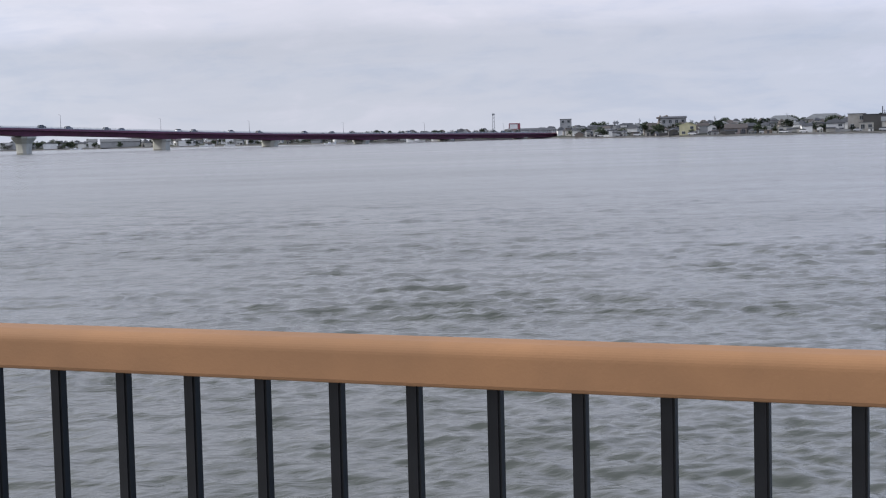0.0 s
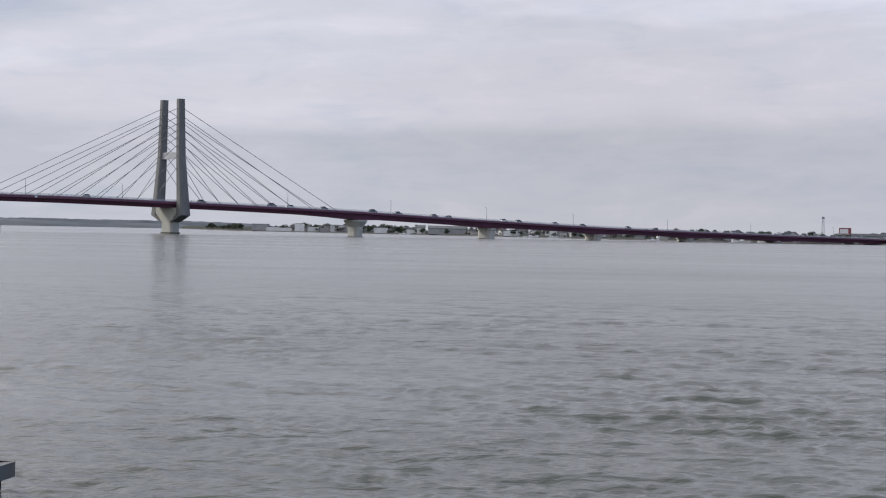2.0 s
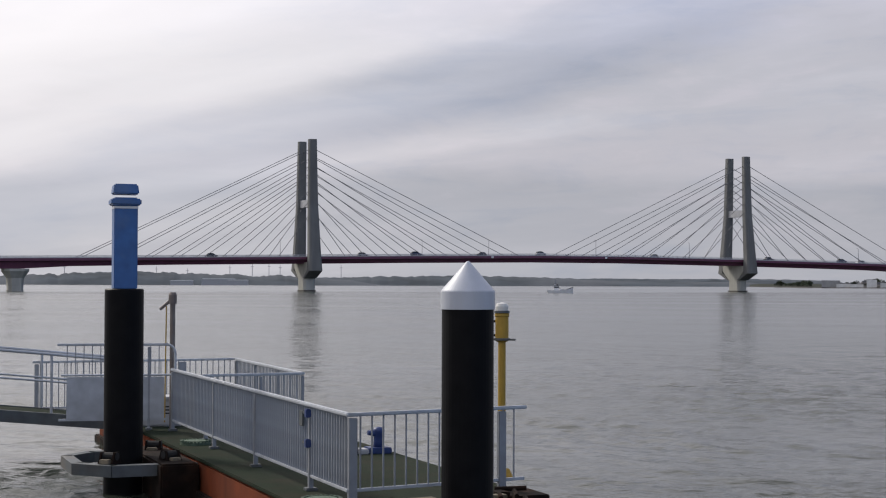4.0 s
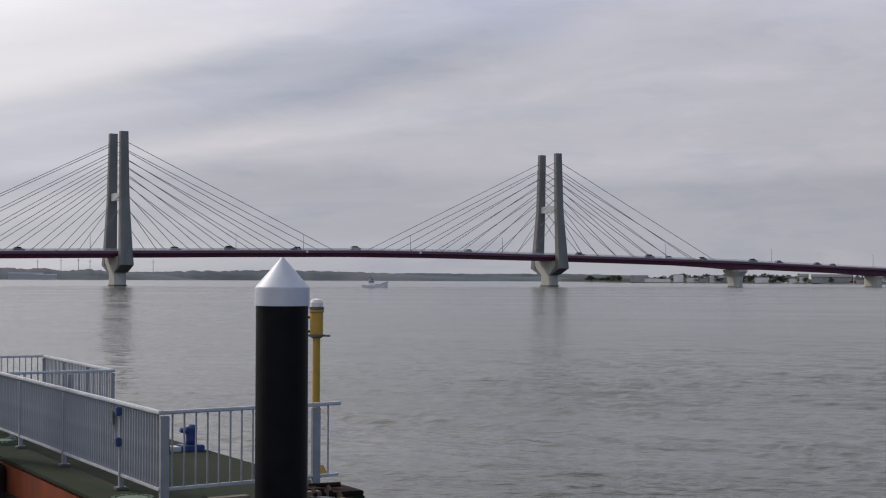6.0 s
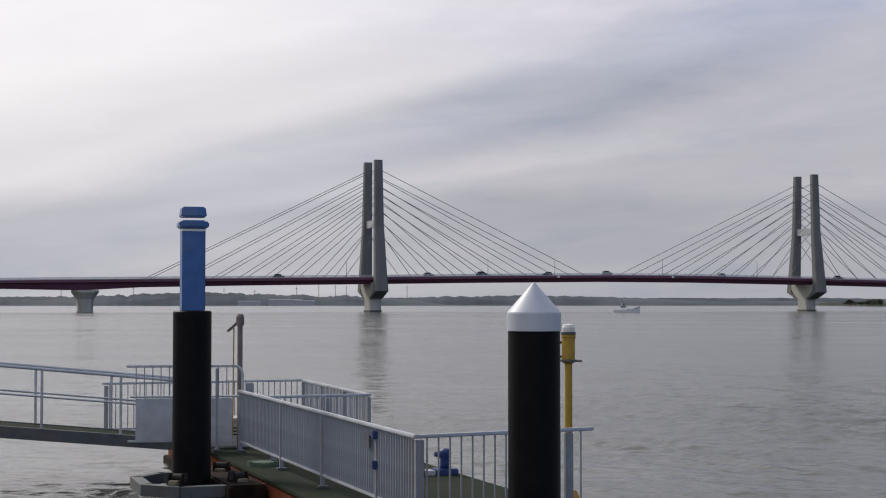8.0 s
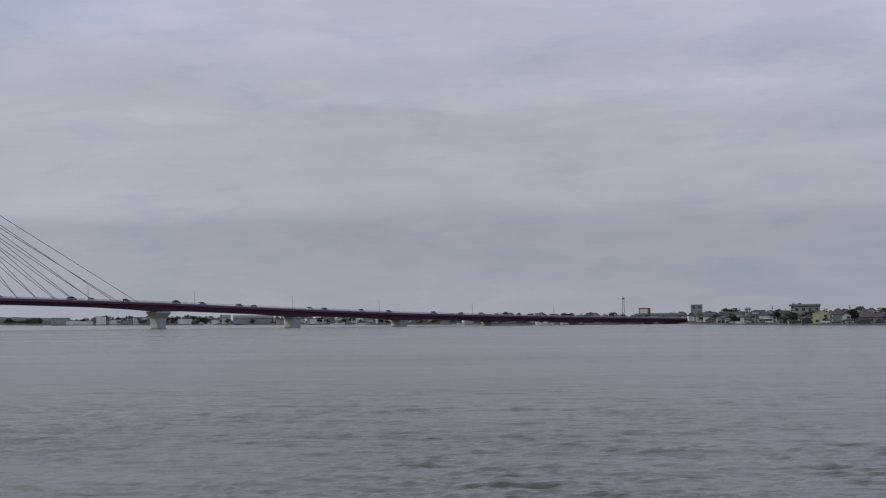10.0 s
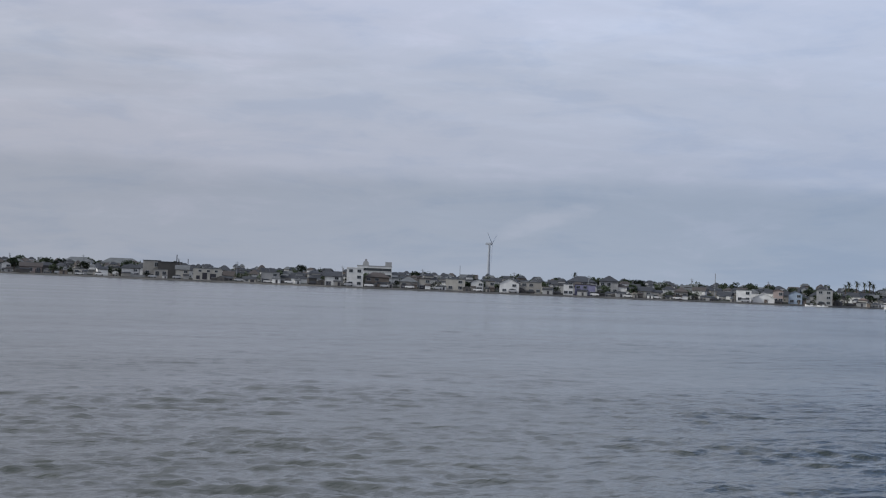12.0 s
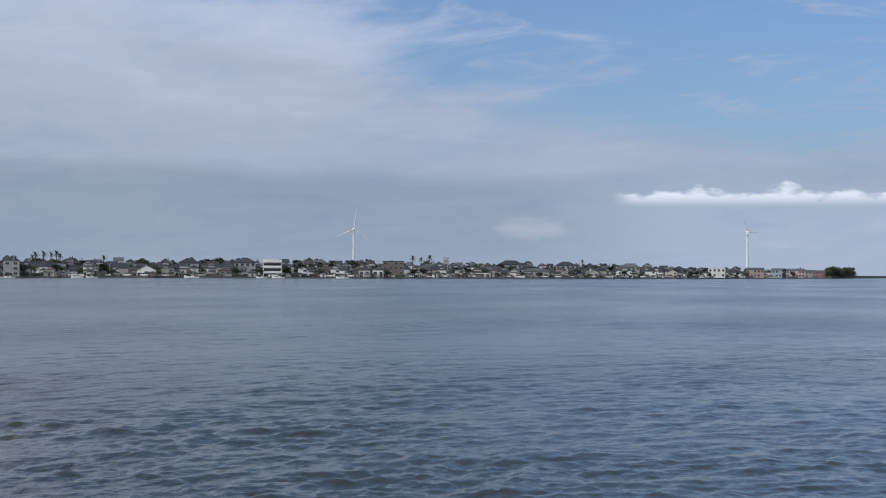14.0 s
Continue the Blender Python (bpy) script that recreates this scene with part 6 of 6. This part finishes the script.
    me = bpy.data.meshes.new("far_trees")
    me.from_pydata(vs, [], fs)
    me.materials.append(M_LEAF)
    tagged(new("far_trees", me), "dark trees further back between the roofs", "trees", kind="stuff")
    for i, (t, o) in enumerate(near):
        k = kinds[i % len(kinds)]
        m = on_bank(t, o, rnd.uniform(0, 6.28))
        if i < len(kinds):
            k.matrix_world = m
        else:
            c = copy_thing(k, m)
            if t > 88.7:
                c.scale = (1.55, 1.55, rnd.uniform(1.25, 1.7))
            else:
                f = rnd.uniform(0.45, 0.85)
                c.scale = (f, f, f * rnd.uniform(0.85, 1.1))
    p = palm(on_bank(60.55, 46))
    for t, o, f in ((60.68, 50, 1.0), (60.95, 48, 1.05), (61.2, 52, 1.0), (61.38, 46, 1.08), (61.5, 50, 0.95), (63.0, 40, 0.9), (74.05, 44, 1.12), (74.35, 50, 1.0), (74.66, 46, 1.18), (51.0, 90, 0.9), (80.2, 70, 1.0)):
        copy_thing(p, on_bank(t, o, t)).scale = (f * 1.12, f * 1.12, f * 1.15)
    # masts, stacks, poles
    pole(22.94, 60, 17.5, 0.22, M_MASTRED, "grey lattice radio mast", "radio_mast", True)
    pole(36.65, 18, 11.2, 0.28, M_INK, "dark slim chimney stack", "chimney_stack", category="chimney")
    pole(37.05, 40, 9.0, 0.22, M_INK, "short dark flue pipe", "flue_pipe", category="chimney")
    pole(46.85, 300, 11.6, 0.22, M_MASTRED, "thin steel mast far behind the roofs", "mast")
    pole(56.03, 14, 12.8, 0.2, M_MASTRED, "tall thin steel mast on the waterfront", "mast")
    pole(29.05, 80, 9.8, 0.9, WALLS[3], "small water tower behind the roofs", "water_tower", True, "tower")
    pole(27.35, 70, 8.2, 0.4, M_MASTRED, "small grey roof tower", "roof_tower", True, "tower")
    proto = None
    t = 26.0
    while t < 86:
        t += math.degrees(rnd.uniform(24, 48) / shore(t))
        m = on_bank(t, rnd.choice((9, 22, 42)))
        if proto is None:
            proto = thing("utility_pole", "grey concrete utility pole on the waterfront", "pole", m, group="utility poles")
            part("shaft", rod(B(), (0, 0, 0), (0, 0, 9.2), 0.17, 8, 0.12), M_MASTRED, proto)
            part("crossarm", box(B(), (0, 0, 8.6), (1.8, 0.1, 0.12)), M_MASTRED, proto)
            part("transformer", rod(B(), (0.35, 0, 7.2), (0.35, 0, 8.1), 0.25, 8), M_MASTRED, proto)
        else:
            copy_thing(proto, m)
    # rooftop sign by the bridge end
    s = thing("billboard", "white rooftop signboard with red frame", "billboard", on_bank(23.7, 60))
    part("panel", box(B(), (0, 0, 7.4), (7.4, 0.3, 3.8)), M_WHITE, s)
    for c, z in (((0, -0.05, 9.4), (7.9, 0.4, 0.7)), ((-3.9, -0.05, 7.4), (0.6, 0.4, 4.0)), ((3.2, -0.05, 7.4), (2.0, 0.4, 4.0)), ((0, -0.05, 5.5), (7.9, 0.4, 0.5))):
        part("frame", box(B(), c, z), M_SIGNRED, s)
    for x in (-3, 3):
        part("leg", rod(B(), (x, 0.2, 0), (x, 0.2, 6), 0.2, 6), M_MASTRED, s)
    f = thing("sign_frame", "bare steel sign frame standing on a post", "sign frame", on_bank(75.27, 20))
    for x in (-1.7, 1.7):
        part("upright", rod(B(), (x, 0, 7.0), (x, 0, 12.2), 0.14, 6), M_MASTRED, f)
    for z in (7.2, 9.6, 12.0):
        part("crossbar", rod(B(), (-1.7, 0, z), (1.7, 0, z), 0.12, 6), M_MASTRED, f)
    part("panel", box(B(), (0, 0.1, 9.7), (2.6, 0.1, 3.6)), WALLS[2], f)
    part("pole", rod(B(), (1.0, 0, 0), (1.0, 0, 7.2), 0.25, 8), M_MASTRED, f)
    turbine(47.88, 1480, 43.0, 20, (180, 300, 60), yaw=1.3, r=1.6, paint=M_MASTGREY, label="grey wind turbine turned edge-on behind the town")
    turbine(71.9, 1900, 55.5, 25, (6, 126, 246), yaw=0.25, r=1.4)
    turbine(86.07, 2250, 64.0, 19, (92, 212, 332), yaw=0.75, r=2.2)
    # sheds, parked cars and bushes along the bank
    sheds = []
    for w, d, h, wm, rm, st in ((3.6, 3, 2.3, 0, 2, "gable"), (5.0, 3.2, 2.5, 2, 0, "gable"), (4.2, 3, 2.2, 3, 1, "flat"), (2.8, 2.6, 2.2, 4, 2, "flat"), (4.6, 3.2, 2.5, 5, 2, "front")):
        sheds.append(house(("white", "", "grey", "brown", "beige", "dark")[wm] + " small shed on the waterfront" if wm else "white small shed on the waterfront", w, d, h, WALLS[wm], ROOFS[rm], st, 0.35, 1, None, "shed", "shed", False, "waterfront sheds", 0.25))
        part("door", box(B(), (0.3, -d / 2 - 0.03, 0.95), (1.0, 0.06, 1.9)), M_INK, sheds[-1])
    t, n = 25.8, 0
    while t < 87.5:
        t += math.degrees(rnd.uniform(6, 17) / shore(t))
        m = on_bank(t, rnd.uniform(5.0, 8.5), rnd.uniform(-0.25, 0.25))
        if n < len(sheds):
            sheds[n].matrix_world = m
        else:
            copy_thing(sheds[rnd.choice((0, 0, 0, 1, 2, 3, 3, 4))], m @ Matrix.Scale(rnd.uniform(0.6, 0.95), 4))
        n += 1
    t, n, cars = 26.3, 0, []
    while t < 86:
        t += math.degrees(rnd.uniform(7, 19) / shore(t))
        m = on_bank(t, rnd.uniform(4.2, 5.6), rnd.choice((0, math.pi)), 0.0)
        if n < 4:
            c = (3, 1, 3, 0)[n]
            cars.append(build_car(("car", "van", "van", "car")[n], CAR_PAINT[c], m, ("white", "silver", "white", "black")[n] + " parked " + ("car", "van", "van", "car")[n] + " on the far waterfront", "cars parked on the waterfront"))
        else:
            copy_thing(cars[rnd.randrange(4)], m)
        n += 1
    # low garden walls and parked boats along the bank
    t = 25.6
    proto = {}
    while t < 88:
        t += math.degrees(rnd.uniform(18, 44) / shore(t))
        k = rnd.choice((0, 1, 2, 2))
        m = on_bank(t, 7.6, rnd.uniform(-0.05, 0.05), 0.1)
        if k in proto:
            copy_thing(proto[k], m)
        else:
            w = thing("garden_wall", ("grey block garden wall", "low white waterfront fence", "brown hedge wall")[k] + " on the revetment top", "wall", m, group="garden walls")
            part("wall", box(B(), (0, 0, 0.55), ((9, 7, 8)[k], 0.3, (1.2, 1.0, 1.6)[k])), (WALLS[2], WALLS[0], WALLS[5])[k], w)
            part("coping", box(B(), (0, 0, (1.2, 1.1, 1.4)[k]), ((9, 7, 8)[k] + 0.1, 0.4, 0.12)), WALLS[2], w)
            proto[k] = w


build_town()


# ---- boats ----
def boat(m, length, label, rigged=True):
    g = thing("fishing_boat", label, "boat", m)
    L_, wd = length, length * 0.13
    bm = B()
    secs = []
    for f, half, keel, sheer in ((-0.5, 0.85, -0.3, 1.15), (-0.3, 1.0, -0.5, 1.0), (0.0, 1.0, -0.6, 1.05), (0.25, 0.8, -0.5, 1.45), (0.42, 0.4, -0.3, 1.95), (0.5, 0.05, 0.3, 2.3)):
        b = wd * half
        secs.append([Vector((f * L_, y, z * L_ / 12)) for y, z in ((-b, sheer), (-b * 0.85, keel * 0.3), (0, keel), (b * 0.85, keel * 0.3), (b, sheer), (b * 0.8, sheer - 0.25), (-b * 0.8, sheer - 0.25))])
    loft(bm, secs)
    part("hull", bm, M_WHITE, g, "white gelcoat hull")
    k = L_ / 12
    if not rigged:
        c = part("wheelhouse", box(B(), (-0.6 * k, 0, 1.9 * k), (2.6 * k, 2.0 * k, 2.1 * k), taper=0.85, bevel=0.08), M_WHITE, g)
        part("window_band", box(B(), (-0.6 * k, 0, 2.35 * k), (2.56 * k, 1.98 * k, 0.75 * k), taper=0.93), M_GLASS, c)
        part("roof", box(B(), (-0.7 * k, 0, 3.0 * k), (3.0 * k, 2.1 * k, 0.14 * k), bevel=0.03), M_WHITE, c)
        return g
    # narrow wheelhouse aft with an open helm, mast, boom and working gear
    c = part("wheelhouse", box(B(), (-2.0 * k, 0, 1.75 * k), (2.6 * k, 1.8 * k, 1.9 * k), taper=0.88, bevel=0.06), M_WHITE, g)
    part("window_band", box(B(), (-1.85 * k, 0, 2.25 * k), (2.5 * k, 1.76 * k, 0.5 * k), taper=0.95), M_GLASS, c)
    part("roof", box(B(), (-2.0 * k, 0, 2.76 * k), (2.8 * k, 1.9 * k, 0.12 * k), bevel=0.02), M_RAILGREY, c)
    for y in (-0.75, 0.75):
        part("rail", rod(B(), (-3.0 * k, y * k, 0.8 * k), (-3.0 * k, y * k, 2.3 * k), 0.05 * k, 6), M_MASTRED, g)
    part("helm_screen", box(B(), (-1.45 * k, 0, 3.1 * k), (0.7 * k, 1.3 * k, 0.6 * k), bevel=0.04), M_INK, g, "dark helm screen")
    part("mast", rod(B(), (-2.3 * k, 0, 2.7 * k), (-2.4 * k, 0, 5.6 * k), 0.17 * k, 8, 0.1 * k), M_MASTRED, g)
    part("crosstree", rod(B(), (-3.1 * k, 0, 4.0 * k), (-1.7 * k, 0, 4.0 * k), 0.1 * k, 6), M_MASTRED, g)
    part("radar", box(B(), (-2.4 * k, 0, 3.3 * k), (0.9 * k, 0.3 * k, 0.3 * k), bevel=0.04), M_WHITE, g)
    part("boom", rod(B(), (-2.3 * k, 0, 2.9 * k), (-4.0 * k, 0, 3.9 * k), 0.11 * k, 6), M_MASTRED, g)
    part("forestay", rod(B(), (-2.4 * k, 0, 5.2 * k), (0.2 * k, 0, 1.3 * k), 0.05 * k, 5), M_MASTRED, g)
    part("net_drum", rod(B(), (1.3 * k, -0.6 * k, 1.25 * k), (1.3 * k, 0.6 * k, 1.25 * k), 0.3 * k, 12), M_INK, g, "dark net drum")
    part("fish_box", box(B(), (0.4 * k, -0.4 * k, 1.1 * k), (0.7 * k, 0.5 * k, 0.4 * k), bevel=0.03), M_BLUE, g, "blue fish box")
    part("stern_fender", rod(B(), (-6.0 * k, -0.6, 0.7 * k), (-6.0 * k, 0.6, 0.7 * k), 0.25 * k, 10), M_TYRE, g)
    for sd in (-1, 1):
        bm = B()
        rod(bm, (0.25 * L_, sd * wd * 0.8, 1.47 * k), (0.42 * L_, sd * wd * 0.4, 1.98 * k), 0.10 * k, 8)
        rod(bm, (0.42 * L_, sd * wd * 0.4, 1.98 * k), (0.505 * L_, 0, 2.34 * k), 0.12 * k, 8)
        part("bow_fender", bm, M_TYRE, g, "dark rubber bow fender")
    return g


boat(Matrix.Translation(at(-6.75, 545, WATER_Z)) @ Matrix.Rotation(radians(9), 4, "Z") @ Matrix.Diagonal((1, 1, 1.2, 1)), 8.8, "small white fishing boat under way on the river")
for t, d, ln, yaw in ((8.0, 1290, 9, 0), (12.6, 1180, 11, 0.1), (13.4, 1150, 8, -0.1), (20.1, 1010, 12, 0.05), (21.1, 1005, 15, 0.0), (17.0, 1040, 8, 0.1), (59.4, 747, 5.5, 0.1), (59.8, 752, 5, 0.0), (62.1, 790, 6, 0.0), (62.6, 794, 5.5, 0.1), (66.1, 846, 8, 0.0), (68.6, 866, 6, 0.1), (69.2, 872, 7, 0.0), (71.5, 890, 7, 0.1)):
    boat(Matrix.Translation(at(t, d, WATER_Z)) @ Matrix.Rotation(radians(-t) + math.pi * (t > 20) + yaw, 4, "Z"), ln, "white work boat moored at the far bank", rigged=False)
